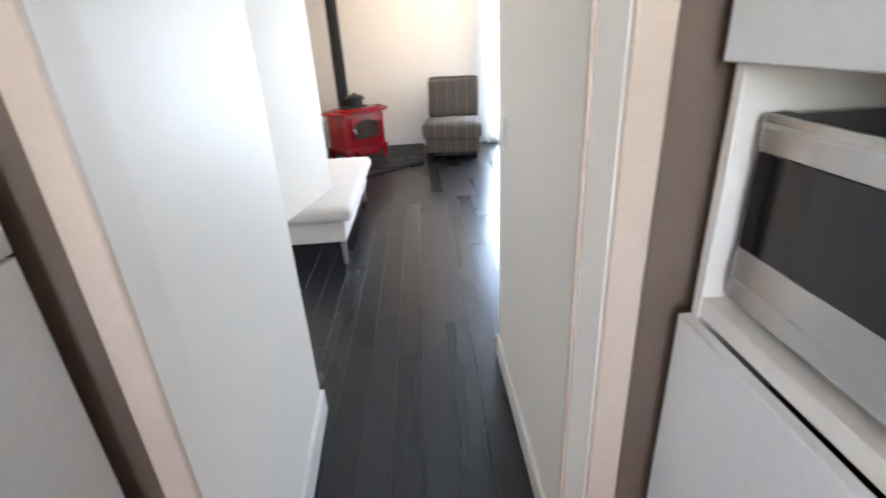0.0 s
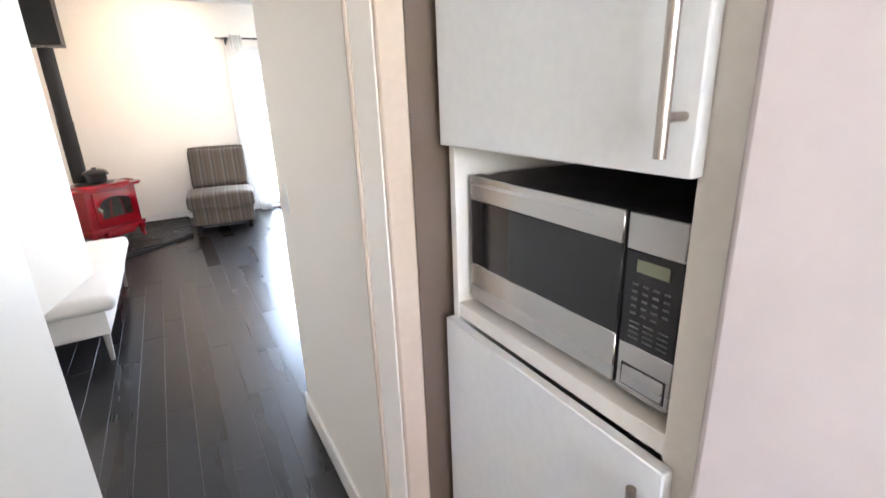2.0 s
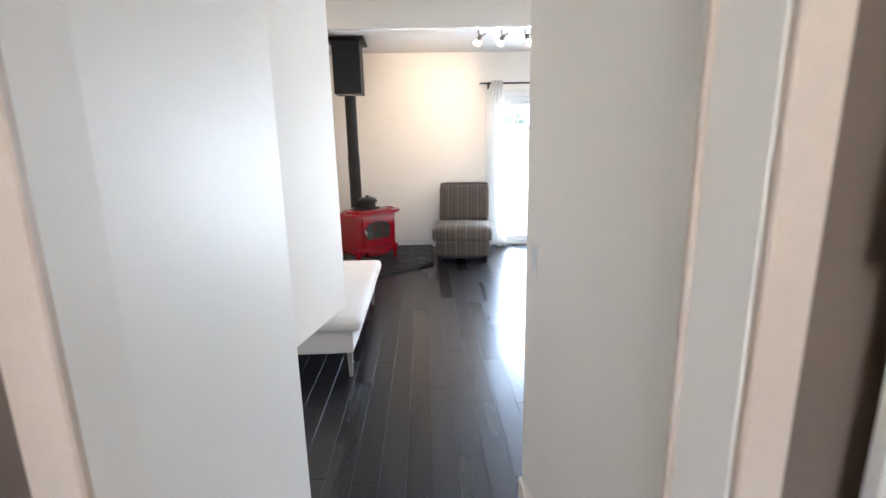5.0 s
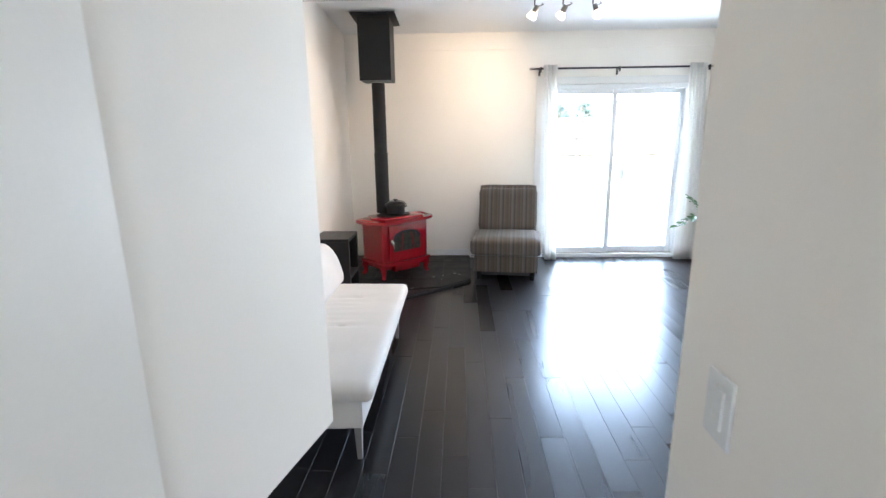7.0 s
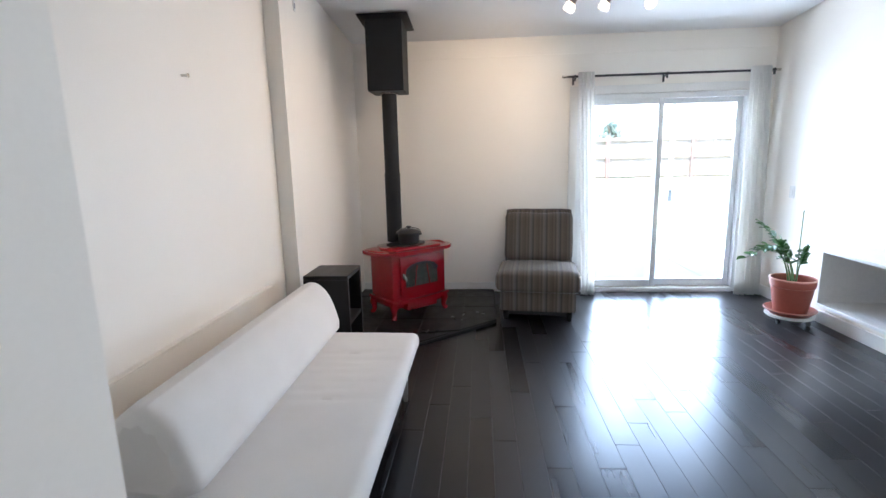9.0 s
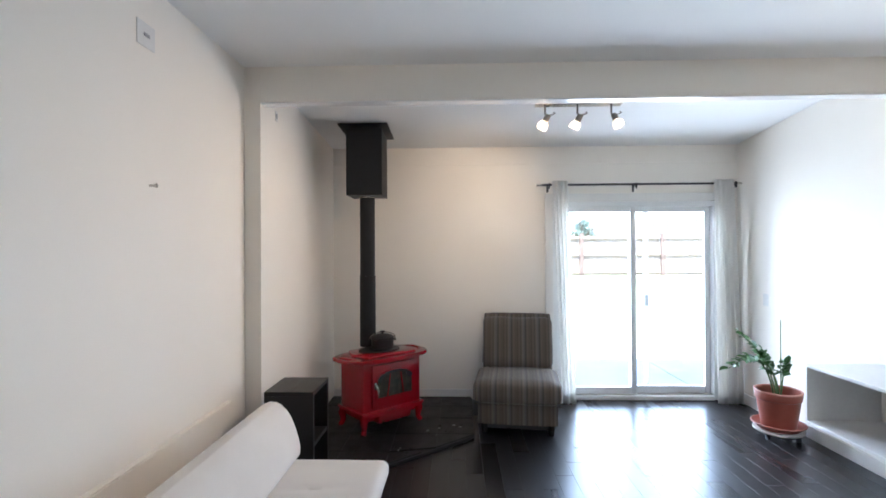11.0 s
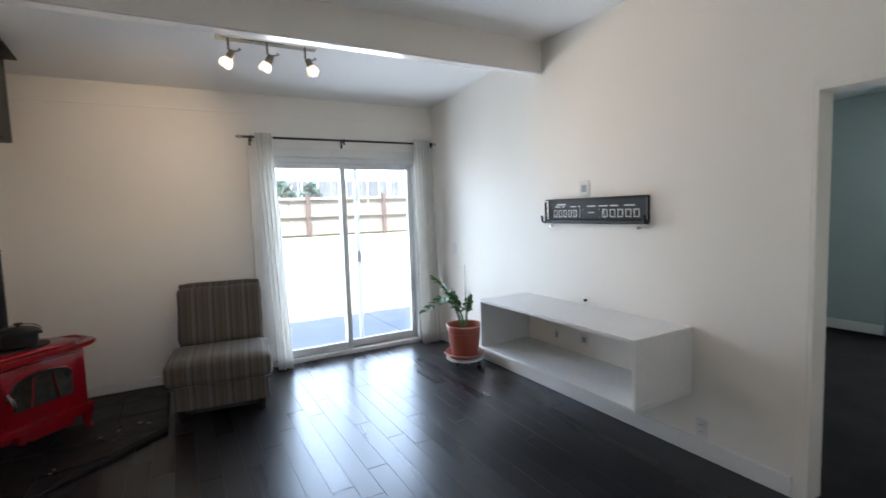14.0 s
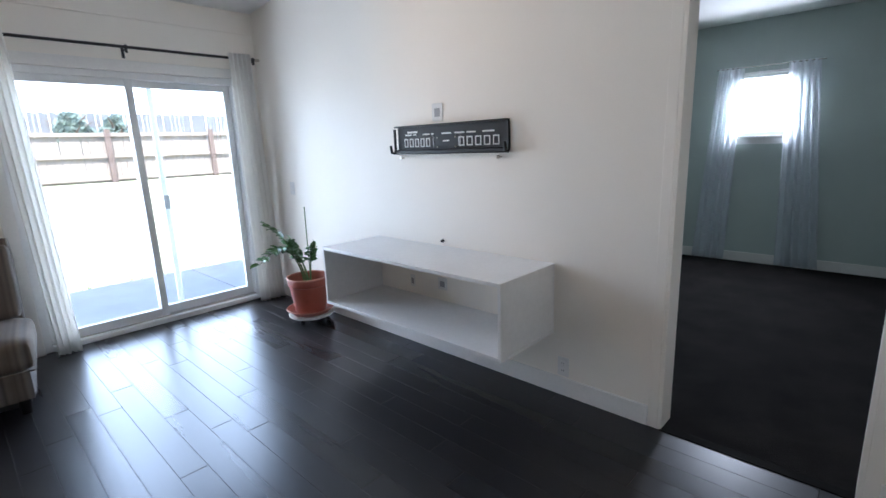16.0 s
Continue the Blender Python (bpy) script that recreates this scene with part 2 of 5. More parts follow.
GREY_BOARD = material("silvered fence boards", (0.13, 0.13, 0.13), 0.85, second=(0.09, 0.09, 0.092), scale=4, fine=40, bump=0.3, stretch=(6, 6, 1))
FENCE_WOOD = material("weathered fence wood", (0.26, 0.215, 0.175), 0.85, second=(0.17, 0.135, 0.11), scale=4, fine=40, bump=0.4, stretch=(6, 6, 1))
SIDING = material("pale siding", (0.60, 0.60, 0.58), 0.7, scale=1.5, bump=0.1)
ROOFING = material("grey shingle", (0.16, 0.155, 0.15), 0.9, scale=12, bump=0.4)
BARK = material("bark", (0.12, 0.085, 0.06), 0.9, scale=12, fine=60, bump=0.8)
TREE_LEAF = sheer("tree foliage", (0.22, 0.27, 0.23), 0.12)


# ---- mesh helpers ----
def box(bm, a, b, bevel=0.0, seg=1, turn=None):
    lo, hi = [min(p, q) for p, q in zip(a, b)], [max(p, q) for p, q in zip(a, b)]
    size, mid = Vector(hi) - Vector(lo), (Vector(hi) + Vector(lo)) / 2
    m = Matrix.LocRotScale(mid, None, size)
    vs = bmesh.ops.create_cube(bm, size=1, matrix=m)["verts"]
    if bevel:
        es = list({e for v in vs for e in v.link_edges})
        r = bmesh.ops.bevel(bm, geom=es, offset=min(bevel, min(size) * 0.45), segments=seg, profile=0.5, affect="EDGES")
        vs = list({v for f in r["faces"] for v in f.verts} | {v for v in vs if v.is_valid})
    if turn is not None:
        bmesh.ops.transform(bm, matrix=turn, verts=vs)
    return vs


def rod(bm, p, q, r, r2=None, seg=20, caps=True):
    p, q = Vector(p), Vector(q)
    d = q - p
    m = Matrix.Translation((p + q) / 2) @ d.to_track_quat("Z", "Y").to_matrix().to_4x4()
    return bmesh.ops.create_cone(bm, cap_ends=caps, segments=seg, radius1=r, radius2=r if r2 is None else r2, depth=d.length, matrix=m)["verts"]


def lathe(bm, profile, centre=(0, 0, 0), seg=40):
    cx, cy, cz = centre
    rings = []
    for r, z in profile:
        rings.append([bm.verts.new((cx + r * math.cos(2 * math.pi * i / seg), cy + r * math.sin(2 * math.pi * i / seg), cz + z)) for i in range(seg)])
    for a, b in zip(rings, rings[1:]):
        for i in range(seg):
            bm.faces.new((a[i], a[(i + 1) % seg], b[(i + 1) % seg], b[i]))
    if profile[0][0] > 0.0005:
        bm.faces.new(rings[0][::-1])
    if profile[-1][0] > 0.0005:
        bm.faces.new(rings[-1])


def sweep(bm, points, radius, seg=8, ends=True):
    """A tube along points; radius may be a list."""
    pts = [Vector(p) for p in points]
    rs = radius if isinstance(radius, (list, tuple)) else [radius] * len(pts)
    rings, side = [], None
    for i, p in enumerate(pts):
        d = (pts[min(i + 1, len(pts) - 1)] - pts[max(i - 1, 0)]).normalized()
        side = d.orthogonal().normalized() if side is None else (side - d * side.dot(d)).normalized()
        up = d.cross(side)
        rings.append([bm.verts.new(p + (side * math.cos(2 * math.pi * k / seg) + up * math.sin(2 * math.pi * k / seg)) * rs[i]) for k in range(seg)])
    for a, b in zip(rings, rings[1:]):
        for k in range(seg):
            bm.faces.new((a[k], a[(k + 1) % seg], b[(k + 1) % seg], b[k]))
    if ends:
        bm.faces.new(rings[0][::-1])
        bm.faces.new(rings[-1])


def prism(bm, outline, axis, lo, hi, bevel=0.0, seg=2):
    """An outline of 2D points pushed along an axis (x: points are y, z; y: x, z; z: x, y)."""
    def place(u, v, w):
        return {"x": (w, u, v), "y": (u, w, v), "z": (u, v, w)}[axis]
    a = [bm.verts.new(place(u, v, lo)) for u, v in outline]
    b = [bm.verts.new(place(u, v, hi)) for u, v in outline]
    fs = [bm.faces.new(a), bm.faces.new(b[::-1])]
    k = len(a)
    for i in range(k):
        fs.append(bm.faces.new((a[i], b[i], b[(i + 1) % k], a[(i + 1) % k])))
    if bevel:
        es = list(set(fs[0].edges) | set(fs[1].edges))
        bmesh.ops.bevel(bm, geom=es, offset=bevel, segments=seg, profile=0.5, affect="EDGES")
    return a + b


def mesh_object(name, bm, mat, smooth=True):
    bmesh.ops.recalc_face_normals(bm, faces=bm.faces)
    me = bpy.data.meshes.new(name)
    bm.to_mesh(me)
    bm.free()
    me.materials.append(mat)
    if smooth:
        me.shade_smooth()
        me.set_sharp_from_angle(angle=radians(38))
    return new(name, me)


def part(name, bm, mat, parent, label="", smooth=True):
    ob = mesh_object(name, bm, mat, smooth)
    ob.parent = parent
    if label:
        tagged(ob, label)
    return ob


def thing(name, label, category, at=(0, 0, 0), rz=0, group=""):
    ob = new(name)
    ob.empty_display_size = 0.1
    ob.matrix_world = pose(*at, 0, 0, rz)
    return tagged(ob, label, category, group)


def structure(name, bm, mat, label="", category="", smooth=False):
    return tagged(mesh_object(name, bm, mat, smooth), label, category, kind="structure")


def boxes(*items, bevel=0.0):
    bm = bmesh.new()
    for a, b in items:
        box(bm, a, b, bevel)
    return bm


# ---- structure ----
H = 2.84
LEFT, RIGHT, FAR = -1.53, 2.86, 7.48
SL0, SL1, SLT = 0.93, 2.66, 2.10
DY0, DY1, DH = 2.89, 3.65, 2.03
structure("wall_north", boxes(((LEFT - 0.12, FAR, -0.1), (SL0, FAR + 0.15, 3.0)), ((SL1, FAR, -0.1), (RIGHT + 0.12, FAR + 0.15, 3.0)), ((SL0, FAR, SLT), (SL1, FAR + 0.15, 3.0))),
          WHITE_WALL, "off-white painted wall with a sliding glass door", "wall")
structure("wall_seam", boxes(((-1.42, FAR - 0.006, 2.50), (RIGHT, FAR + 0.001, 2.512)), bevel=0.002), WHITE_WALL, "thin painted seam strip high on the white wall", "trim")
structure("wall_east", boxes(((RIGHT, 2.22, -0.1), (RIGHT + 0.12, DY0, 3.0)), ((RIGHT, DY1, -0.1), (RIGHT + 0.12, FAR, 3.0)), ((RIGHT, DY0, DH), (RIGHT + 0.12, DY1, 3.0))),
          WHITE_WALL, "off-white painted wall with a doorway", "wall")
structure("wall_west", boxes(((LEFT - 0.12, 1.91, -0.1), (LEFT, 5.57, 3.0)), ((LEFT - 0.12, 5.57, -0.1), (-1.42, FAR, 3.0))), WHITE_WALL, "off-white painted wall stepping out at the beam", "wall")
structure("wall_hall_east", boxes(((0.345, 1.13, -0.1), (0.47, 2.34, 3.0))), WHITE_WALL, "white painted hall wall", "wall")
bm = bmesh.new()
prism(bm, ((-0.412, 1.13), (-0.462, 2.03), (-0.58, 2.03), (-0.58, 1.13)), "z", -0.1, 3.0)
structure("wall_hall_west", bm, WHITE_WALL, "white painted hall wall", "wall")
structure("wall_south", boxes(((0.47, 2.22, -0.1), (RIGHT, 2.34, 3.0)), ((LEFT, 1.91, -0.1), (-0.58, 2.03, 3.0))), WHITE_WALL, "plain white painted wall", "wall")
bm = bmesh.new()
prism(bm, ((-0.528, 2.031), (-0.394, 2.578), (-0.515, 2.60), (-0.579, 2.031)), "z", 0.823, 2.84, 0.004, 1)
structure("wall_drop_panel", bm, WHITE_WALL, "white wall section that hangs clear of the floor", "wall")
structure("wall_kitchen", boxes(((0.338, 1.02, -0.1), (1.3, 1.128, 3.0)), ((-1.5, 1.02, -0.1), (-0.438, 1.128, 3.0)), ((-0.438, 1.02, 2.15), (0.338, 1.128, 3.0))), BROWN_WALL, "brown painted kitchen wall", "wall")
structure("wall_kitchen_back", boxes(((-1.5, -1.8, -0.1), (-0.9, -1.7, 3.0)), ((0.1, -1.8, -0.1), (1.3, -1.7, 3.0)), ((-0.9, -1.8, -0.1), (0.1, -1.7, 1.25)), ((-0.9, -1.8, 2.25), (0.1, -1.7, 3.0))), WHITE_WALL, "plain white kitchen wall with an added window opening", "wall")
structure("wall_kitchen_west", boxes(((-1.6, -1.8, -0.1), (-1.5, 1.128, 3.0))), WHITE_WALL, "plain white kitchen wall", "wall")
structure("wall_kitchen_east", boxes(((1.3, -1.8, -0.1), (1.4, 1.128, 3.0))), WHITE_WALL, "plain white kitchen wall", "wall")
bm = boxes(((0.287, 1.005, 0), (0.338, 1.02, 2.15)), ((-0.438, 1.005, 0), (-0.384, 1.02, 2.15)), ((-0.384, 1.005, 2.10), (0.287, 1.02, 2.15)), bevel=0.003)
structure("door_casing", bm, WARM_LIT_TRIM, "casing of the kitchen opening, beige from painted-in warm light", "trim")
bm = boxes(((0.285, 1.02, 0), (0.345, 1.13, 2.11)), ((-0.438, 1.02, 0), (-0.40, 1.13, 2.11)), ((-0.40, 1.02, 2.11), (0.285, 1.13, 2.15)))
structure("door_jamb", bm, WHITE_WALL, "white painted lining of the kitchen opening", "trim")
bm = boxes(((0.277, 1.122, 0), (0.285, 1.136, 2.10)), bevel=0.003)
structure("door_stop", bm, WARM_LIT_BEAD, "narrow bead on the opening's lining, warm light in its colour", "trim")

bm = bmesh.new()
box(bm, (-1.6, -1.8, H), (2.98, 5.58, H + 0.1))
prism(bm, ((5.58, 2.845), (FAR, 2.69), (FAR, 2.95), (5.58, 2.95)), "x", LEFT - 0.1, RIGHT)
structure("ceiling", bm, CEILING, "off-white ceiling sloping down beyond the beam", "ceiling")
structure("ceiling_beam", boxes(((-1.42, 5.567, 2.60), (RIGHT, 5.655, 2.90)), bevel=0.004), WHITE_WALL, "white boxed ceiling beam across the room", "beam")

structure("trim_beam_soffit", boxes(((-1.42, 5.569, 2.592), (RIGHT, 5.657, 2.5995)), bevel=0.002), SEMI_GLOSS, "smooth semi-gloss white underside of the beam", "trim")

B = 0.11
structure("baseboard", boxes(((RIGHT - 0.014, DY1 + 0.062, 0), (RIGHT, FAR, B)), ((2.68, FAR - 0.014, 0), (RIGHT - 0.014, FAR, B)), ((-1.42, FAR - 0.014, 0.03), (SL0 - 0.09, FAR, B)),
                               ((0.331, 1.145, 0), (0.345, 2.354, B)), ((0.345, 2.34, 0), (RIGHT - 0.014, 2.354, B)),
                               ((RIGHT - 0.014, 2.354, 0), (RIGHT, DY0 - 0.062, B)), bevel=0.004), TRIM, "white painted baseboard", "baseboard")
bm = bmesh.new()
prism(bm, ((-0.398, 1.14), (-0.448, 2.044), (-0.57, 2.044), (-0.57, 2.03), (-0.4615, 2.03), (-0.412, 1.14)), "z", 0.0, B, 0.003, 1)
structure("baseboard_hall", bm, TRIM, "white painted baseboard", "baseboard")
structure("trim_doorway", boxes(((RIGHT - 0.004, DY1 - 0.006, 0), (RIGHT + 0.134, DY1 + 0.014, DH)), ((RIGHT - 0.004, DY0 - 0.014, 0), (RIGHT + 0.134, DY0 + 0.006, DH)),
                                 ((RIGHT - 0.004, DY0 - 0.014, DH - 0.006), (RIGHT + 0.134, DY1 + 0.014, DH + 0.012)), bevel=0.002), WHITE_WALL, "white painted doorway lining", "trim")
structure("trim_doorway_casing", boxes(((RIGHT - 0.005, DY1 + 0.014, 0), (RIGHT, DY1 + 0.062, DH + 0.06)), ((RIGHT - 0.005, DY0 - 0.062, 0), (RIGHT, DY0 - 0.014, DH + 0.06)), ((RIGHT - 0.005, DY0 - 0.014, DH + 0.012), (RIGHT, DY1 + 0.014, DH + 0.06)), bevel=0.0015), WHITE_WALL, "flat white painted casing round the doorway", "trim")
structure("wall_ledge", boxes(((LEFT, 2.04, 0.0), (LEFT + 0.03, 5.30, 0.645)), bevel=0.006), WHITE_WALL, "low white panel along the wall with a narrow ledge", "trim")
structure("ledge_cap", boxes(((LEFT, 2.04, 0.645), (LEFT + 0.034, 5.30, 0.655)), bevel=0.003), WHITE_WALL, "thin worn edge of the low wall panel", "trim")

# bedroom beyond the doorway
BX = 6.84
GREEN = "grey-green painted bedroom wall"
structure("wall_bedroom_east", boxes(((BX, 1.2, -0.1), (BX + 0.12, 3.82, 2.9)), ((BX, 4.30, -0.1), (BX + 0.12, 5.7, 2.9)), ((BX, 3.82, 2.06), (BX + 0.12, 4.30, 2.9)), ((BX, 3.82, -0.1), (BX + 0.12, 4.30, 1.45))), BLUE_WALL, GREEN, "wall")
structure("wall_bedroom_north", boxes(((2.98, 5.6, -0.1), (BX, 5.7, 2.9))), BLUE_WALL, GREEN, "wall")
structure("wall_bedroom_south", boxes(((2.98, 1.2, -0.1), (BX, 1.3, 2.9))), BLUE_WALL, GREEN, "wall")
structure("wall_bedroom_west", boxes(((2.981, 1.3, -0.1), (2.99, DY0 - 0.02, 2.9)), ((2.981, DY1 + 0.02, -0.1), (2.99, 5.6, 2.9)), ((2.981, DY0 - 0.02, DH + 0.02), (2.99, DY1 + 0.02, 2.9))), BLUE_WALL, GREEN, "wall")
structure("ceiling_bedroom", boxes(((2.98, 1.2, 2.62), (BX + 0.12, 5.7, 2.72))), CEILING, "white bedroom ceiling", "ceiling")
structure("floor_bedroom", boxes(((RIGHT + 0.02, 1.2, -0.1), (BX, 5.7, -0.001))), CARPET, "dark charcoal bedroom carpet", "carpet")
structure("baseboard_bedroom", boxes(((BX - 0.014, 1.3, 0), (BX, 5.6, 0.11)), bevel=0.004), TRIM, "white painted baseboard", "baseboard")

# ---- outdoors ----
bm = bmesh.new()
rows_y = [7.55, 10.0, 12, 14, 16, 18, 22, 40, 120, 900]
rows_z = [-0.16, -0.16, 0.06, 0.36, 0.70, 0.92, 1.02, 1.1, 1.1, 1.1]
cols_x = [-900, -120, -40, -20, -10, -4, 0, 4, 8, 14, 24, 50, 120, 900]
grid = [[bm.verts.new((x, y, z)) for x in cols_x] for y, z in zip(rows_y, rows_z)]
back = [bm.verts.new((x, -900, -0.16)) for x in cols_x]
for a, b in zip([back] + grid, grid):
    for i in range(len(cols_x) - 1):
        bm.faces.new((a[i], a[i + 1], b[i + 1], b[i]))
structure("ground", bm, GRASS, "sunlit lawn rising to the fence", "ground", True)


def fence(x0, x1, y, z, tall, rails, wood, label):
    f = thing("fence", label, "fence", (0, 0, 0))
    k = int((x1 - x0) / 0.146)
    rng = random.Random(4)
    me = None
    for i in range(k):
        x = x0 + i * 0.146
        if me is None:
            bm = bmesh.new()
            box(bm, (-0.068, -0.009, 0), (0.068, 0.009, tall), 0.003, 1)
            ob = part("board", bm, wood, f)
            me = ob.data
        else:
            ob = new("board", me)
            ob.parent = f
        ob.location = (x, y + 0.03, z - 0.02 - rng.random() * 0.05)
        ob.rotation_euler = (0, radians(rng.uniform(-0.7, 0.7)), 0)
    if not rails:
        return
    for j in range(int((x1 - x0) / 2.46) + 1):
        bm = bmesh.new()
        box(bm, (x0 + j * 2.46 - 0.06, y - 0.13, z - 0.3), (x0 + j * 2.46 + 0.06, y - 0.02, z + tall + 0.07), 0.006, 1)
        part("post", bm, FENCE_POST, f)
    for h in rails:
        bm = bmesh.new()
        box(bm, (x0, y - 0.05, z + h - 0.045), (x1, y + 0.015, z + h + 0.045), 0.004, 1)
        part("rail", bm, FENCE_WOOD, f)


fence(-11.04, 26, 17.2, 0.84, 1.20, (0.09, 0.63, 1.14), FENCE_WOOD, "low weathered wooden fence with posts and rails on the lawn")
fence(-12, 26, 24.0, 1.03, 2.0, (), GREY_BOARD, "tall grey board fence of the next garden")


def tree(x, y, z, height, spread, seed):
    rng = random.Random(seed)
    t = thing("tree", "leafy green garden tree beyond the fence", "tree", (x, y, z), group="trees beyond the fence")
    bm = bmesh.new()
    sweep(bm, ((0, 0, -0.2), (0.05, 0, height * 0.3), (-0.05, 0.05, height * 0.6), (0, 0, height * 0.85)), (0.16, 0.12, 0.08, 0.03), 8)
    for k in range(7):
        a, h = rng.uniform(0, 6.28), height * rng.uniform(0.3, 0.7)
        sweep(bm, ((0, 0, h), (math.cos(a) * spread * 0.4, math.sin(a) * spread * 0.4, h + 0.5), (math.cos(a) * spread * 0.8, math.sin(a) * spread * 0.8, h + 0.7)), (0.05, 0.035, 0.015), 6)
    part("trunk", bm, BARK, t)
    vs, fs = [], []
    for k in range(1500):
        a, u, w = rng.uniform(0, 6.28), rng.random() ** 0.5, rng.random()
        lump = 0.7 + 0.3 * math.sin(3 * a + 5 * w + seed)
        r = spread * u * lump * (1 - abs(w - 0.4) * 1.2)
        c = Vector((math.cos(a) * r, math.sin(a) * r, height * (0.25 + 0.8 * w)))
        s = rng.uniform(0.08, 0.17)
        e1 = Vector((rng.uniform(-1, 1), rng.uniform(-1, 1), rng.uniform(-1, 1))).normalized() * s
        e2 = e1.orthogonal().normalized() * s * 0.6
        i = len(vs)
        vs += [c - e1, c + e2, c + e1, c - e2]
        fs.append((i, i + 1, i + 2, i + 3))
    me = bpy.data.meshes.new("crown")
    me.from_pydata(vs, [], fs)
    me.materials.append(TREE_LEAF)
    ob = new("crown", me)
    ob.parent = t
    tagged(ob, kind="stuff")


for k, (x, y, h, sp) in enumerate(((4.0, 22.6, 1.75, 0.8), (5.3, 22.8, 1.7, 0.7), (13.5, 22.6, 1.9, 0.9), (-3.0, 26, 3.4, 2.0), (16, 26, 3.0, 1.9))):
    tree(x, y, 1.02, h, sp, k)


def far_house(x, y, z):
    h = thing("neighbour_house", "pale neighbouring house with a grey shingle roof beyond the fence", "house", (x, y, z))
    part("wall", boxes(((-6, 0, 0), (6, 7, 3.4))), SIDING, h)
    bm = bmesh.new()
    prism(bm, ((-6.5, 3.35), (6.5, 3.35), (0, 5.6)), "y", -0.5, 7.5)
    part("roof", bm, ROOFING, h)
    for wx in (-3.5, 2.5):
        w = part("window", boxes(((wx, -0.03, 1.2), (wx + 1.4, 0.05, 2.4)), bevel=0.01), VINYL, h)
        part("pane", boxes(((wx + 0.08, -0.045, 1.28), (wx + 1.32, -0.031, 2.32))), BLACK_GLASS, w)


far_house(-4.0, 40, 1.05)

# patio slab with joints
bm = bmesh.new()
for x0 in (-2.0, -0.4, 1.2, 2.8, 4.4):
    box(bm, (x0, 7.66, -0.3), (x0 + 1.59, 9.85, -0.10), 0.008, 1)
structure("pavement_patio", bm, CONCRETE, "grey concrete patio slabs in shade", "patio")

# grass tufts along the patio edge
rng = random.Random(11)
vs, fs = [], []
for k in range(2600):
    x, y = rng.uniform(-1.5, 6), 9.86 + abs(rng.gauss(0, 0.5))
    h, a = rng.uniform(0.03, 0.10), rng.uniform(0, 3.14)
    dx, dy = math.cos(a) * 0.006, math.sin(a) * 0.006
    i = len(vs)
    zb = -0.17 + max(y - 10, 0) * 0.11
    vs += [(x - dx, y - dy, zb), (x + dx, y + dy, zb), (x + rng.uniform(-0.03, 0.03), y + rng.uniform(-0.03, 0.03), zb + h)]
    fs.append((i, i + 1, i + 2))
me = bpy.data.meshes.new("grass")
me.from_pydata(vs, [], fs)
me.materials.append(BLADES)
tagged(new("grass", me), "uneven grass blades along the patio edge", "grass", kind="stuff")
# roof over the house, so that the building shades its own yard
structure("roof", boxes(((-6, -6, 3.05), (9, 8.1, 3.2))), ROOFING, "plain roof over the house", "roof")


# ---- sliding door ----
def sliding_door():
    d = tagged(new("door_1"), "white vinyl sliding glass door onto the patio", "sliding door", kind="structure")
    y0 = FAR + 0.0
    f = boxes(((SL0, y0, 0), (SL0 + 0.05, y0 + 0.13, SLT)), ((SL1 - 0.05, y0, 0), (SL1, y0 + 0.13, SLT)), ((SL0 + 0.05, y0, SLT - 0.055), (SL1 - 0.05, y0 + 0.13, SLT)), ((SL0 + 0.05, y0 - 0.02, 0), (SL1 - 0.05, y0 + 0.13, 0.045)), bevel=0.004)
    part("door_frame", f, VINYL, d)
    part("track", boxes(((SL0 + 0.05, y0 + 0.025, 0.045), (SL1 - 0.05, y0 + 0.032, 0.06)), ((SL0 + 0.05, y0 + 0.085, 0.045), (SL1 - 0.05, y0 + 0.092, 0.06))), NICKEL, d)

    def sash(xa, xb, ya, name):
        bm = boxes(((xa, ya, 0.055), (xa + 0.055, ya + 0.035, SLT - 0.05)), ((xb - 0.055, ya, 0.055), (xb, ya + 0.035, SLT - 0.05)),
                   ((xa + 0.055, ya, 0.055), (xb - 0.055, ya + 0.035, 0.13)), ((xa + 0.055, ya, SLT - 0.11), (xb - 0.055, ya + 0.035, SLT - 0.05)), bevel=0.005)
        s = part(name, bm, VINYL, d)
        g = part("pane", boxes(((xa + 0.05, ya + 0.014, 0.125), (xb - 0.05, ya + 0.02, SLT - 0.105))), PANE, s)
        g.visible_shadow = False
        return s

    sash(SL0 + 0.05, 1.81, y0 + 0.015, "sash")
    sash(1.755, SL1 - 0.05, y0 + 0.07, "sash")
    # insect screen outside, half open
    bm = boxes(((1.93, y0 + 0.112, 0.06), (1.975, y0 + 0.128, SLT - 0.06)), bevel=0.003)
    sc = part("screen_stile", bm, VINYL, d)
    part("screen_latch", boxes(((1.93, y0 + 0.10, 0.98), (1.98, y0 + 0.113, 1.10)), bevel=0.004), GREY_PRINT, sc, "grey screen latch")
    structure("door_1_casing", boxes(((SL0 - 0.085, FAR - 0.016, 0), (SL0, FAR, SLT + 0.085)), ((SL1, FAR - 0.016, 0), (SL1 + 0.085, FAR, SLT + 0.085)), ((SL0, FAR - 0.016, SLT), (SL1, FAR, SLT + 0.085)), bevel=0.004), TRIM, "white casing round the sliding door", "trim")


sliding_door()


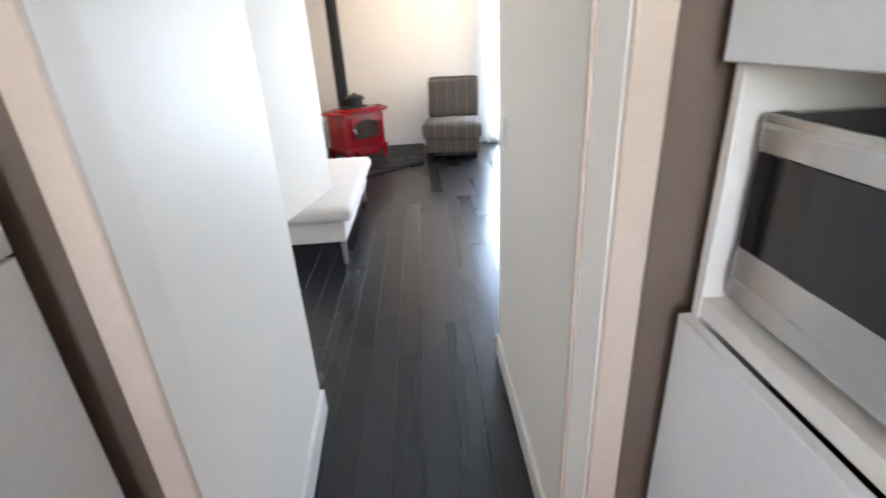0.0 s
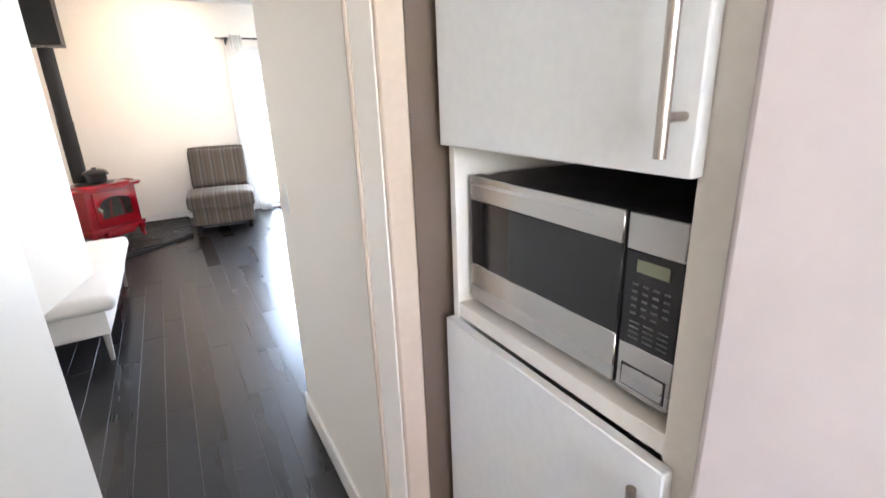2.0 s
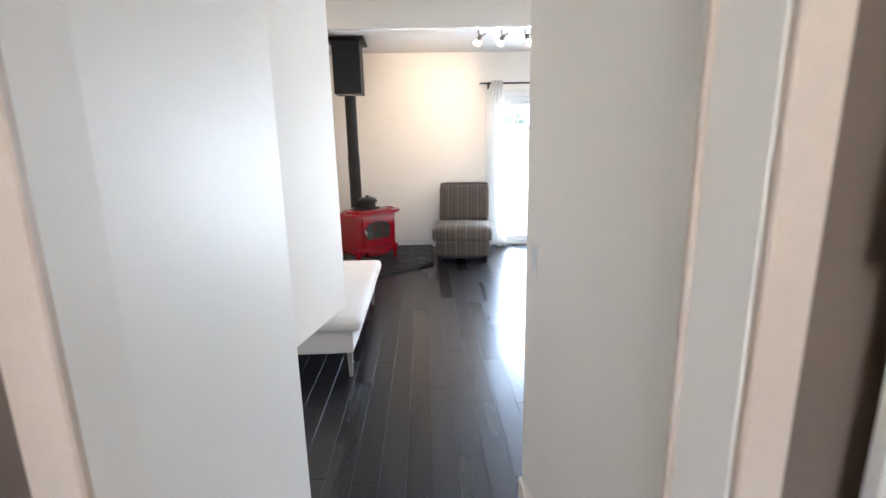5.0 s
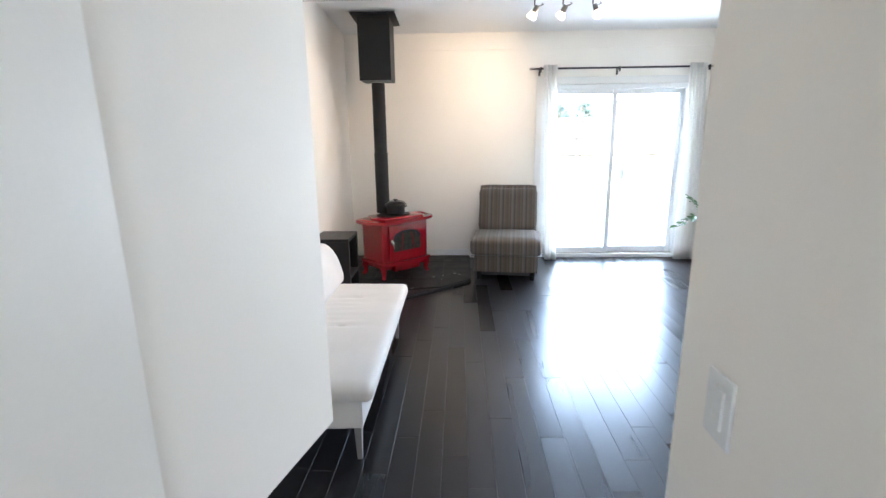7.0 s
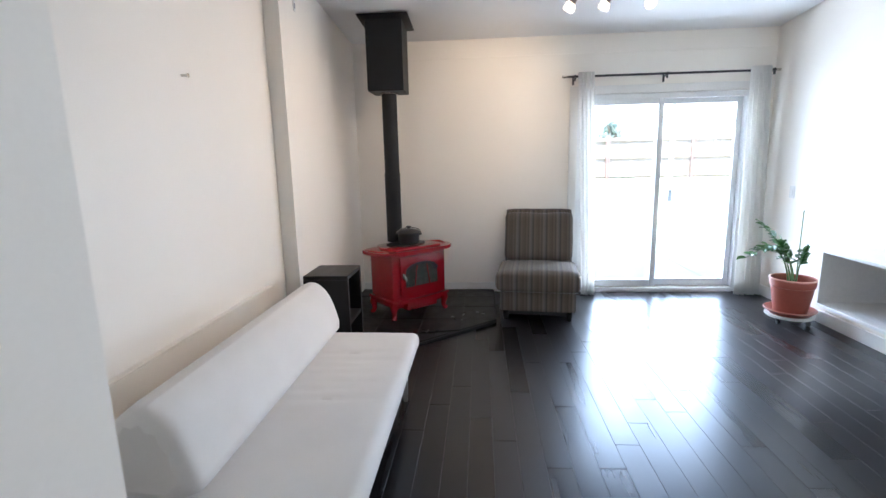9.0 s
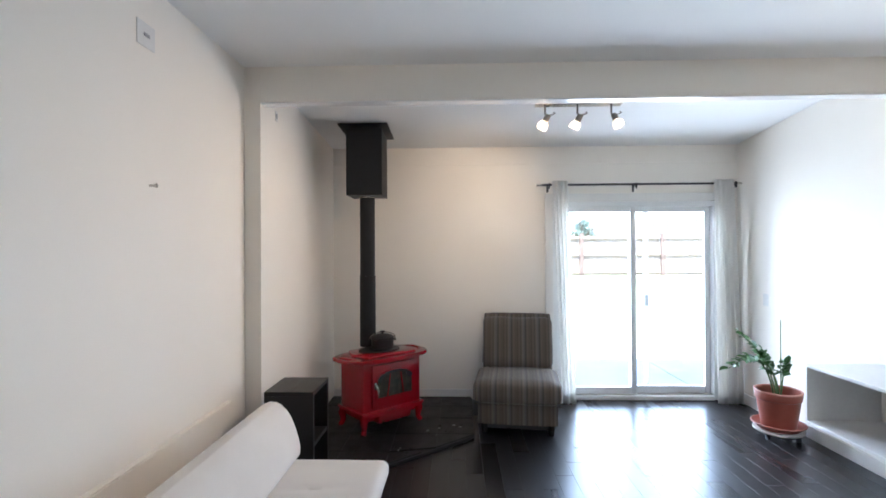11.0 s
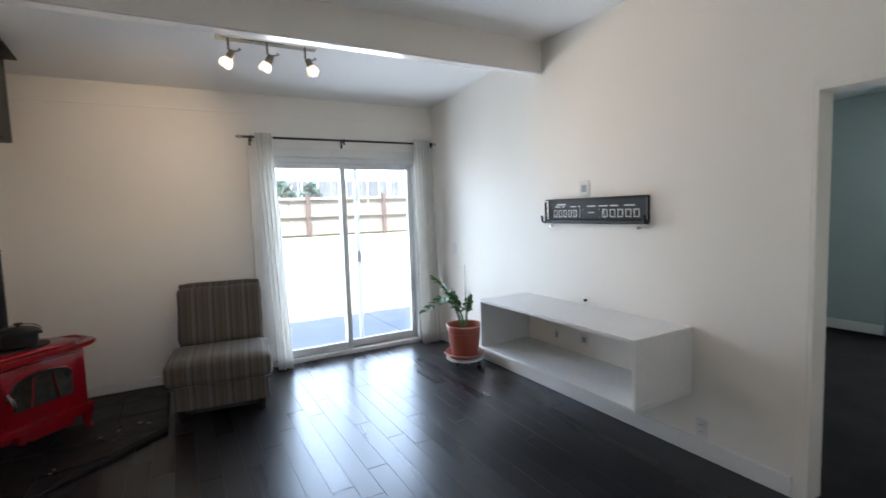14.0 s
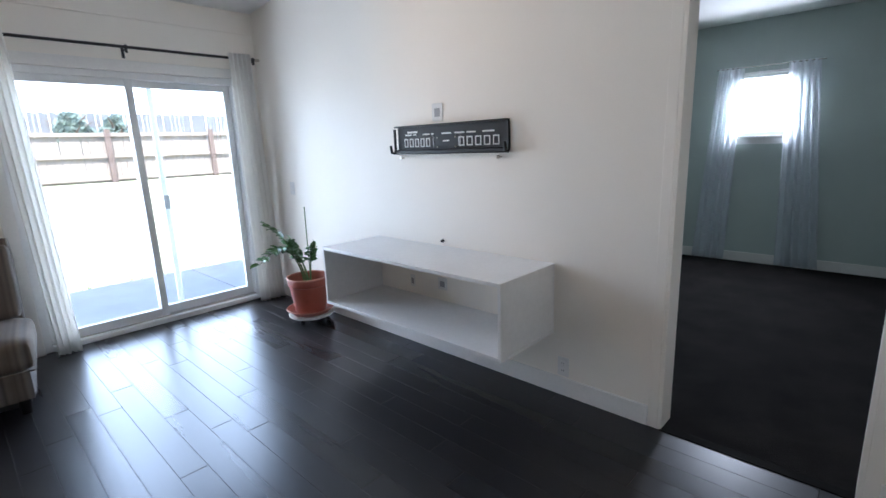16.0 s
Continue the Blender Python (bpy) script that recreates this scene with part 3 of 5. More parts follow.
def curtain(name, label, mat, x0, x1, z0, z1, y, folds, depth, axis="x", flare=1.0, seed=0, top_in=None):
    """Hanging cloth with folds, gathered more tightly at the top."""
    rng = random.Random(seed)
    n, m = folds * 10, 18
    ph = [rng.uniform(-0.5, 0.5) for _ in range(folds + 1)]
    amp = [rng.uniform(0.7, 1.25) for _ in range(folds + 1)]
    bm = bmesh.new()
    rows = []
    a0, a1 = top_in if top_in else (x0, x1)
    for j in range(m + 1):
        v = j / m
        row = []
        for i in range(n + 1):
            u = i / n
            f = u * folds
            k = min(int(f), folds - 1)
            w = f - k
            am = amp[k] * (1 - w) + amp[k + 1] * w
            p = ph[k] * (1 - w) + ph[k + 1] * w
            off = math.sin(2 * math.pi * f + p * v) * depth * am * (0.55 + 0.45 * v * flare)
            off += math.sin(4 * math.pi * f + 2 * p) * depth * 0.2 * v
            e0, e1 = a0 * (1 - v) + x0 * v, a1 * (1 - v) + x1 * v
            along = e0 + (e1 - e0) * u + math.sin(2 * math.pi * f * 0.5 + p) * 0.006 * v
            z = z1 + (z0 - z1) * v
            row.append(bm.verts.new((along, y + off, z) if axis == "x" else (y + off, along, z)))
        rows.append(row)
    for a, b in zip(rows, rows[1:]):
        for i in range(n):
            bm.faces.new((a[i], a[i + 1], b[i + 1], b[i]))
    ob = mesh_object(name, bm, mat)
    s = ob.modifiers.new("cloth", "SOLIDIFY")
    s.thickness = 0.0015
    return tagged(ob, label, "curtain")


curtain("curtain", "white cotton curtain hanging from a black rod to the floor", CURTAIN, 0.99, 1.135, 0.004, 2.305, 7.342, 4, 0.026, seed=3, top_in=(0.90, 1.06))
curtain("curtain", "white cotton curtain hanging to the floor beside the plant", CURTAIN, 2.575, 2.83, 0.004, 2.305, 7.342, 5, 0.026, seed=5, top_in=(2.55, 2.75))


def curtain_rod():
    r = thing("curtain_rod", "black metal curtain rod with brushed end caps", "curtain rod", (0, 0, 0))
    bm = bmesh.new()
    rod(bm, (0.80, 7.375, 2.268), (2.80, 7.375, 2.268), 0.011)
    part("rail", bm, BLACK_PLASTIC, r)
    for a, b in ((0.745, 0.80), (2.80, 2.846)):
        bm = bmesh.new()
        rod(bm, (a, 7.375, 2.268), (b, 7.375, 2.268), 0.013)
        part("finial", bm, NICKEL, r, "brushed nickel end cap")
    for x in (0.875, 1.775, 2.79):
        bm = bmesh.new()
        rod(bm, (x, 7.375, 2.255), (x, 7.48, 2.255), 0.006, seg=10)
        box(bm, (x - 0.010, 7.468, 2.20), (x + 0.010, 7.48, 2.29), 0.002)
        box(bm, (x - 0.007, 7.364, 2.225), (x + 0.007, 7.388, 2.286), 0.002)
        part("bracket", bm, BLACK_PLASTIC, r)


curtain_rod()

# ---- daylight lamps and the added kitchen fill ----
lamp("door_daylight", "AREA", DOOR, (0.83, 0.92, 1.0), (1.795, FAR + 0.142, 1.09), (1.795, 0.0, 1.09), size=(1.60, 1.92), spread=radians(155))
# Warm fill added for the kitchen; its real source lies out of view.
lamp("kitchen_fill", "AREA", KITCHEN, (1.0, 0.88, 0.79), (-0.40, -1.71, 1.75), (-0.40, 0.9, 1.75), size=(0.94, 0.94))
lamp("bedroom_daylight", "AREA", BEDROOM, (0.95, 0.98, 1.0), (6.90, 4.06, 1.755), (4.0, 4.06, 0.45), size=(0.40, 0.52))


# ---- wood stove corner ----
def hearth():
    h = thing("hearth_pad", "low black slate hearth pad laid across the corner", "hearth", (0, 0, 0))
    bm = bmesh.new()
    prism(bm, ((-1.42, 5.64), (-0.78, 5.66), (-0.02, 6.335), (0.05, 6.42), (0.06, 7.46), (-1.42, 7.46)), "z", 0.0, 0.026, 0.006, 1)
    part("base", bm, BLACK_STEEL, h)
    rng = random.Random(2)
    cuts_x = [-1.42, -1.0, -0.62, -0.26, 0.05]
    cuts_y = [5.66, 6.05, 6.42, 6.80, 7.14, 7.45]
    for i in range(4):
        for j in range(5):
            x0, x1, y0, y1 = cuts_x[i] + 0.002, cuts_x[i + 1] - 0.002, cuts_y[j] + 0.002, cuts_y[j + 1] - 0.002

            def edge(x):
                return 5.68 + max(0, (x + 0.78) / 0.76 * 0.675)
            ring = [(x0, max(y0, edge(x0))), (x1, max(y0, edge(x1))), (x1, y1), (x0, y1)]
            if y1 - edge(x1) < 0.03 and y1 - edge(x0) < 0.03:
                continue
            if y1 - edge(x1) < 0.03:
                xm = -0.78 + (y1 - 5.68) / 0.675 * 0.76
                ring = [(x0, max(y0, edge(x0))), (xm, y1), (x0, y1)]
            ring = [(a + rng.uniform(-0.004, 0.004), b + rng.uniform(-0.004, 0.004)) for a, b in ring]
            bm = bmesh.new()
            prism(bm, ring, "z", 0.024, 0.034 + rng.uniform(0, 0.003), 0.003, 1)
            part("tile", bm, SLATE, h)


hearth()
chips = random.Random(33)
for k in range(26):
    cx, cy = ((-0.14, 6.58), (-0.55, 6.06), (-0.25, 6.40))[k % 3]
    x, y = cx + chips.uniform(-0.12, 0.12), cy + chips.uniform(-0.08, 0.08)
    if y < 5.74 + (x + 0.78) * 0.89:
        y = 5.76 + (x + 0.78) * 0.89
    bm = bmesh.new()
    bmesh.ops.create_icosphere(bm, subdivisions=1, radius=chips.uniform(0.006, 0.017))
    for v in bm.verts:
        v.co *= 1 + chips.uniform(-0.35, 0.35)
        v.co.z *= 0.4
    ob = mesh_object("ash_flake", bm, GREY_PRINT if k % 4 == 0 else SOOT_GLASS if k % 4 == 1 else SLATE)
    ob.location = (x, y, 0.041)
    ob.rotation_euler = (0, 0, k)
    tagged(ob, "small grey chip of ash and bark on the hearth", "debris", "chips on the hearth")



def stove(x, y, z, rz):
    s = thing("wood_stove", "glossy red enamel wood stove with an arched glass door", "wood stove", (x, y, z), rz)
    W, D = 0.302, 0.19
    bm = bmesh.new()
    box(bm, (-W, -D, 0.15), (W, D, 0.60), 0.014, 3)
    foot_line = [(u / 8 * (W + 0.022), -D - 0.022 - 0.05 * (1 - (u / 8) ** 2)) for u in range(-8, 9)]
    prism(bm, foot_line + [(W + 0.022, D + 0.012), (-W - 0.022, D + 0.012)], "z", 0.15, 0.186, 0.012, 3)
    box(bm, (-W + 0.03, -D + 0.03, 0.09), (W - 0.03, D - 0.03, 0.152), 0.008)
    part("body", bm, RED_ENAMEL, s)
    # bowed top with ears at both ends
    out = []
    for k in range(13):
        u = -1 + 2 * k / 12
        out.append((u * (W + 0.02), -D - 0.035 - 0.035 * (1 - u * u)))
    ear = [(W + 0.055, -D - 0.025), (W + 0.105, -D + 0.02), (W + 0.12, -D + 0.08), (W + 0.13, 0.0), (W + 0.14, 0.07), (W + 0.12, 0.12), (W + 0.04, 0.15)]
    out += ear
    out += [(W - 0.06, D + 0.02), (-W + 0.06, D + 0.02)]
    out += [(-p, q) for p, q in ear[::-1]]
    bm = bmesh.new()
    prism(bm, out, "z", 0.60, 0.632, 0.012, 3)
    top = part("top", bm, RED_ENAMEL, s)
    bm = bmesh.new()
    prism(bm, ((-W + 0.05, -D), (W - 0.05, -D), (W + 0.0, 0.0), (W - 0.08, D), (-W + 0.08, D), (-W, 0.0)), "z", 0.630, 0.652, 0.010, 2)
    part("raised_lid", bm, RED_ENAMEL, top)
    bm = bmesh.new()
    prism(bm, [(0.20 * math.cos(a * math.pi / 16), 0.145 * math.sin(a * math.pi / 16) + 0.02) for a in range(32)], "z", 0.650, 0.660, 0.004, 2)
    part("hot_plate", bm, BLACK_STEEL, top, "dark cast iron cooking plate")
    for sx in (-1, 1):
        bm = bmesh.new()
        sweep(bm, [(sx * (W + 0.03), -0.12, 0.625), (sx * (W + 0.085), -0.08, 0.632), (sx * (W + 0.10), 0.03, 0.634), (sx * (W + 0.04), 0.11, 0.628)], 0.010, 8)
        part("scroll", bm, RED_ENAMEL, top)
    for sx in (-1, 1):
        for sy in (-1, 1):
            bm = bmesh.new()
            cx, cy = sx * (W - 0.02), sy * (D - 0.02)
            sweep(bm, [(cx, cy, 0.17), (cx + sx * 0.012, cy + sy * 0.012, 0.11), (cx + sx * 0.004, cy + sy * 0.004, 0.04), (cx + sx * 0.022, cy + sy * 0.022, 0.0)], [0.040, 0.036, 0.022, 0.024], 10)
            part("leg", bm, RED_ENAMEL, s)

    def arch(hw, z0, z1, rise, n=12):
        return [(-hw, z0), (hw, z0)] + [(hw * math.cos(math.pi * k / n), z1 + rise * math.sin(math.pi * k / n)) for k in range(n + 1)]
    bm = bmesh.new()
    prism(bm, ((-0.225, 0.215), (0.225, 0.215), (0.225, 0.575), (-0.225, 0.575)), "y", -D - 0.022, -D + 0.002, 0.008, 2)
    door = part("door", bm, RED_ENAMEL, s)
    bm = bmesh.new()
    prism(bm, arch(0.200, 0.280, 0.445, 0.085), "y", -D - 0.032, -D - 0.020, 0.006, 2)
    part("window_rim", bm, RED_ENAMEL, door)
    bm = bmesh.new()
    prism(bm, arch(0.180, 0.297, 0.44, 0.072), "y", -D - 0.036, -D - 0.030)
    part("glass", bm, SOOT_GLASS, door, "soot-stained arched glass")
    bm = bmesh.new()
    prism(bm, arch(0.183, 0.43, 0.442, 0.076)[2:] + [(q[0] * 0.8, q[1] - 0.018) for q in arch(0.183, 0.43, 0.442, 0.076)[2:][::-1]], "y", -D - 0.042, -D - 0.034)
    part("air_baffle", bm, BLACK_STEEL, door, "dark arched bar above the glass")
    for sx in (-1, 1):
        bm = bmesh.new()
        rod(bm, (sx * 0.085, -D - 0.040, 0.300), (sx * 0.055, -D - 0.040, 0.49), 0.0045, seg=8)
        part("glass_bar", bm, RED_ENAMEL, door)
    bm = bmesh.new()
    box(bm, (-0.215, -D - 0.05, 0.375), (-0.195, -D - 0.02, 0.435), 0.004)
    sweep(bm, [(-0.205, -D - 0.045, 0.42), (-0.205, -D - 0.075, 0.40), (-0.20, -D - 0.08, 0.35), (-0.195, -D - 0.07, 0.325)], [0.009, 0.010, 0.010, 0.008], 10)
    part("handle", bm, NICKEL, door, "bright nickel door handle")
    bm = bmesh.new()
    box(bm, (-0.17, -D - 0.035, 0.075), (0.17, -D + 0.08, 0.145), 0.012, 2)
    pan = part("ash_drawer", bm, RED_ENAMEL, s)
    bm = bmesh.new()
    rod(bm, (-0.13, -D - 0.055, 0.085), (-0.13, -D - 0.03, 0.095), 0.011, seg=12)
    part("knob", bm, NICKEL, pan, "small nickel drawer knob")
    part("heat_shield", boxes(((-W + 0.02, D + 0.02, 0.12), (W - 0.02, D + 0.03, 0.58)), bevel=0.003), BLACK_STEEL, s)


stove(-0.787, 6.692, 0.036, 43)


def flue(x, y):
    f = thing("stove_pipe", "matt black stove pipe with a square ceiling box", "stove pipe", (x, y, 0))
    bm = bmesh.new()
    rod(bm, (0, 0, 0.690), (0, 0, 1.35), 0.074, seg=32)
    rod(bm, (0, 0, 1.35), (0, 0, 2.13), 0.070, seg=32)
    part("pipe", bm, BLACK_STEEL, f)
    bm = bmesh.new()
    rod(bm, (0, 0, 1.335), (0, 0, 1.352), 0.077, seg=32)
    part("pipe_seam", bm, BLACK_STEEL, f)
    bm = bmesh.new()
    rod(bm, (0, 0, 2.085), (0, 0, 2.10), 0.082, seg=32)
    part("collar", bm, NICKEL, f, "bright metal collar")
    bm = bmesh.new()
    box(bm, (-0.165, -0.165, 2.10), (0.165, 0.165, 2.73), 0.004, 1)
    part("ceiling_box", bm, BLACK_STEEL, f)
    bm = bmesh.new()
    lo, hi = 0.17, 0.225
    a = [bm.verts.new((sx * lo, sy * lo, 2.695 - 0.078 * sy * lo)) for sx, sy in ((-1, -1), (1, -1), (1, 1), (-1, 1))]
    b = [bm.verts.new((sx * hi, sy * hi, 2.715 - 0.078 * sy * hi)) for sx, sy in ((-1, -1), (1, -1), (1, 1), (-1, 1))]
    c = [bm.verts.new((sx * hi, sy * hi, 2.725 - 0.078 * sy * hi)) for sx, sy in ((-1, -1), (1, -1), (1, 1), (-1, 1))]
    for i in range(4):
        bm.faces.new((a[i], a[(i + 1) % 4], b[(i + 1) % 4], b[i]))
        bm.faces.new((b[i], b[(i + 1) % 4], c[(i + 1) % 4], c[i]))
    bm.faces.new(a[::-1])
    bm.faces.new(c)
    part("ceiling_flange", bm, BLACK_STEEL, f)


flue(-0.937, 6.87)


def iron_pot(x, y, z):
    p = thing("cast_iron_pot", "small black cast iron pot with lid on the stove", "pot", (x, y, z))
    bm = bmesh.new()
    lathe(bm, ((0.0, 0.0), (0.085, 0.0), (0.098, 0.012), (0.102, 0.09), (0.107, 0.095), (0.107, 0.102), (0.0, 0.102)))
    part("pot_body", bm, IRON, p)
    bm = bmesh.new()
    lathe(bm, ((0.112, 0.102), (0.112, 0.108), (0.09, 0.124), (0.04, 0.137), (0.0, 0.139)))
    part("lid", bm, IRON, p)
    bm = bmesh.new()
    lathe(bm, ((0.010, 0.136), (0.011, 0.148), (0.024, 0.156), (0.024, 0.163), (0.0, 0.166)), seg=20)
    part("lid_knob", bm, IRON, p)
    bm = bmesh.new()
    sweep(bm, [(math.cos(a) * 0.118, math.sin(a) * 0.118 * 0.9, 0.098 + 0.038 * math.sin(a)) for a in [k * math.pi / 12 for k in range(13)]], 0.004, 8)
    part("bail_handle", bm, NICKEL, p, "thin wire handle")
    for sx in (-1, 1):
        bm = bmesh.new()
        box(bm, (sx * 0.10, -0.012, 0.078), (sx * 0.125, 0.012, 0.094), 0.004)
        part("lug", bm, IRON, p)


iron_pot(-0.772, 6.70, 0.697)


# ---- seating ----
def puff(bm, a, b, bevel, crown=0.0, seed=0, dent=0.004, cuts=6):
    """A stuffed block: rounded edges, crowned faces and slight dents."""
    sub = bmesh.new()
    box(sub, a, b)
    bmesh.ops.subdivide_edges(sub, edges=sub.edges[:], cuts=cuts, use_grid_fill=True)
    mid, half = (Vector(a) + Vector(b)) / 2, (Vector(b) - Vector(a)) / 2
    half = Vector([abs(h) for h in half])
    for v in sub.verts:
        q = v.co - mid
        core = Vector([max(-(h - bevel), min(h - bevel, c)) for c, h in zip(q, half)])
        d = q - core
        if d.length > 1e-6:
            d = d.normalized() * bevel
        u = core + d
        n = (1 - (q.x / half.x) ** 2) * (1 - (q.y / half.y) ** 2) if abs(abs(q.z) - half.z) < 1e-5 else 0
        u.z += math.copysign(crown * n, q.z)
        nz = noise.noise(Vector((v.co.x * 5 + seed, v.co.y * 5, v.co.z * 5)))
        v.co = mid + u + u.normalized() * dent * nz
    me = bpy.data.meshes.new("tmp")
    sub.to_mesh(me)
    sub.free()
    bm.from_mesh(me)
    bpy.data.meshes.remove(me)


def slipper_chair(x, y, rz):
    c = thing("slipper_chair", "armless slipper chair upholstered in brown and grey stripes", "chair", (x, y, 0), rz)
    W = 0.345
    bm = bmesh.new()
    puff(bm, (-W, -0.37, 0.085), (W, 0.32, 0.27), 0.02, 0.0, 1, 0.002)
    part("base", bm, STRIPE, c)
    bm = bmesh.new()
    puff(bm, (-W - 0.035, -0.41, 0.265), (W + 0.035, 0.20, 0.46), 0.06, 0.022, 2, 0.005, 9)
    seat = part("seat", bm, STRIPE, c, "plump striped seat cushion")
    bm = bmesh.new()
    sweep(bm, [(-W - 0.02, -0.405, 0.275), (W + 0.02, -0.405, 0.275)], 0.005, 6)
    part("piping", bm, STRIPE, seat)
    lean = Matrix.Translation((0, 0.17, 0.42)) @ Matrix.Rotation(radians(-15), 4, "X")
    bm = bmesh.new()
    puff(bm, (-W + 0.01, 0.05, -0.16), (W - 0.01, 0.15, 0.575), 0.03, 0.0, 3, 0.003)
    bmesh.ops.transform(bm, matrix=lean, verts=bm.verts[:])
    part("backrest", bm, STRIPE, c)
    bm = bmesh.new()
    puff(bm, (-W + 0.012, -0.09, 0.03), (W - 0.012, 0.07, 0.515), 0.045, 0.0, 4, 0.007, 9)
    bmesh.ops.transform(bm, matrix=lean, verts=bm.verts[:])
    part("back_cushion", bm, STRIPE, c, "plump striped back cushion")
    bm = bmesh.new()
    box(bm, (-W + 0.03, -0.33, 0.045), (W - 0.03, 0.29, 0.09), 0.006)
    part("plinth", bm, BLACK_PLASTIC, c, "dark recessed underside")
    for sx in (-1, 1):
        for yy in (-0.32, 0.27):
            bm = bmesh.new()
            sweep(bm, [(sx * (W - 0.06), yy, 0.0), (sx * (W - 0.06), yy, 0.09)], [0.024, 0.032], 12)
            part("leg", bm, DARK_WOOD, c)


slipper_chair(0.465, 6.83, -7)


def sofa(x, y):
    s = thing("sofa", "armless off-white fabric sofa with a bolster back and metal legs", "sofa", (x, y, 0))
    L = 0.775
    bm = bmesh.new()
    puff(bm, (-0.46, -L + 0.03, 0.172), (0.42, L - 0.02, 0.335), 0.022, 0.0, 1, 0.002)
    part("base", bm, SOFA, s)
    bm = bmesh.new()
    puff(bm, (-0.46, -L - 0.022, 0.335), (0.478, L, 0.435), 0.045, 0.012, 2, 0.004, 60)
    for v in bm.verts:
        if v.co.z > 0.42:
            for k in range(7):
                d = v.co.y - (-0.12 + k * 0.085 + v.co.x * (0.10 + 0.05 * math.sin(k * 2.3)))
                v.co.z -= (0.012 + 0.007 * math.sin(k * 5.7)) * math.exp(-(d / 0.016) ** 2) * max(0, 1 - abs(v.co.x - 0.16 - 0.05 * math.sin(k * 4.1)) * 4.2)
    part("seat_cushion", bm, SOFA, s, "off-white seat cushion with soft creases")
    prof = ((0.0, 0.43), (-0.005, 0.50), (-0.035, 0.63), (-0.08, 0.715), (-0.15, 0.765), (-0.21, 0.755), (-0.28, 0.69), (-0.36, 0.56), (-0.42, 0.43))
    bm = bmesh.new()
    n, rows = 40, []
    for i in range(n + 1):
        u = i / n
        yy = -L - 0.02 + u * (2 * L + 0.03)
        end = min(u, 1 - u) * (2 * L)
        k = 1 if end > 0.05 else 0.86 + 0.14 * math.sqrt(max(0, 1 - (1 - end / 0.05) ** 2))
        row = []
        for px, pz in prof:
            cx, cz = -0.21, 0.56
            w = 0.006 * noise.noise(Vector((yy * 4, px * 6, pz * 6)))
            row.append(bm.verts.new((cx + (px - cx) * k + w, yy, max(0.43, cz + (pz - cz) * k + w))))
        rows.append(row)
    for a, b in zip(rows, rows[1:]):
        for i in range(len(prof)):
            bm.faces.new((a[i], a[(i + 1) % len(prof)], b[(i + 1) % len(prof)], b[i]))
    bm.faces.new(rows[0])
    bm.faces.new(rows[-1][::-1])
    bk = part("bolster_back", bm, SOFA, s, "off-white wedge back cushion")
    m = bk.modifiers.new("soft", "SUBSURF")
    m.levels = m.render_levels = 1
    for sx in (-0.40, 0.385):
        for sy in (-L + 0.065, L - 0.06):
            bm = bmesh.new()
            sweep(bm, [(sx, sy, 0.0), (sx, sy, 0.176)], [0.016, 0.026], 4)
            part("leg", bm, ALUMINIUM, s, "tapered brushed metal leg")


sofa(-0.945, 4.24)


def side_stand():
    s = thing("side_stand", "tall black-brown open shelf stand beside the sofa", "side table", (-1.28, 5.27, 0))
    w, d, h, t = 0.305, 0.35, 0.72, 0.028
    part("top", boxes(((0, 0, h - t), (w, d, h)), bevel=0.002), DARK_WOOD, s)
    part("side_panel", boxes(((0, 0, 0), (w, t, h - t)), bevel=0.002), DARK_WOOD, s)
    part("side_panel", boxes(((0, d - t, 0), (w, d, h - t)), bevel=0.002), DARK_WOOD, s)
    part("back_panel", boxes(((0, t, 0.0), (0.008, d - t, h - t))), DARK_WOOD, s)
    part("shelf", boxes(((0.008, t, 0.37), (w - 0.004, d - t, 0.398)), bevel=0.002), DARK_WOOD, s)
    part("shelf", boxes(((0.008, t, 0.03), (w - 0.004, d - t, 0.058)), bevel=0.002), DARK_WOOD, s)


side_stand()


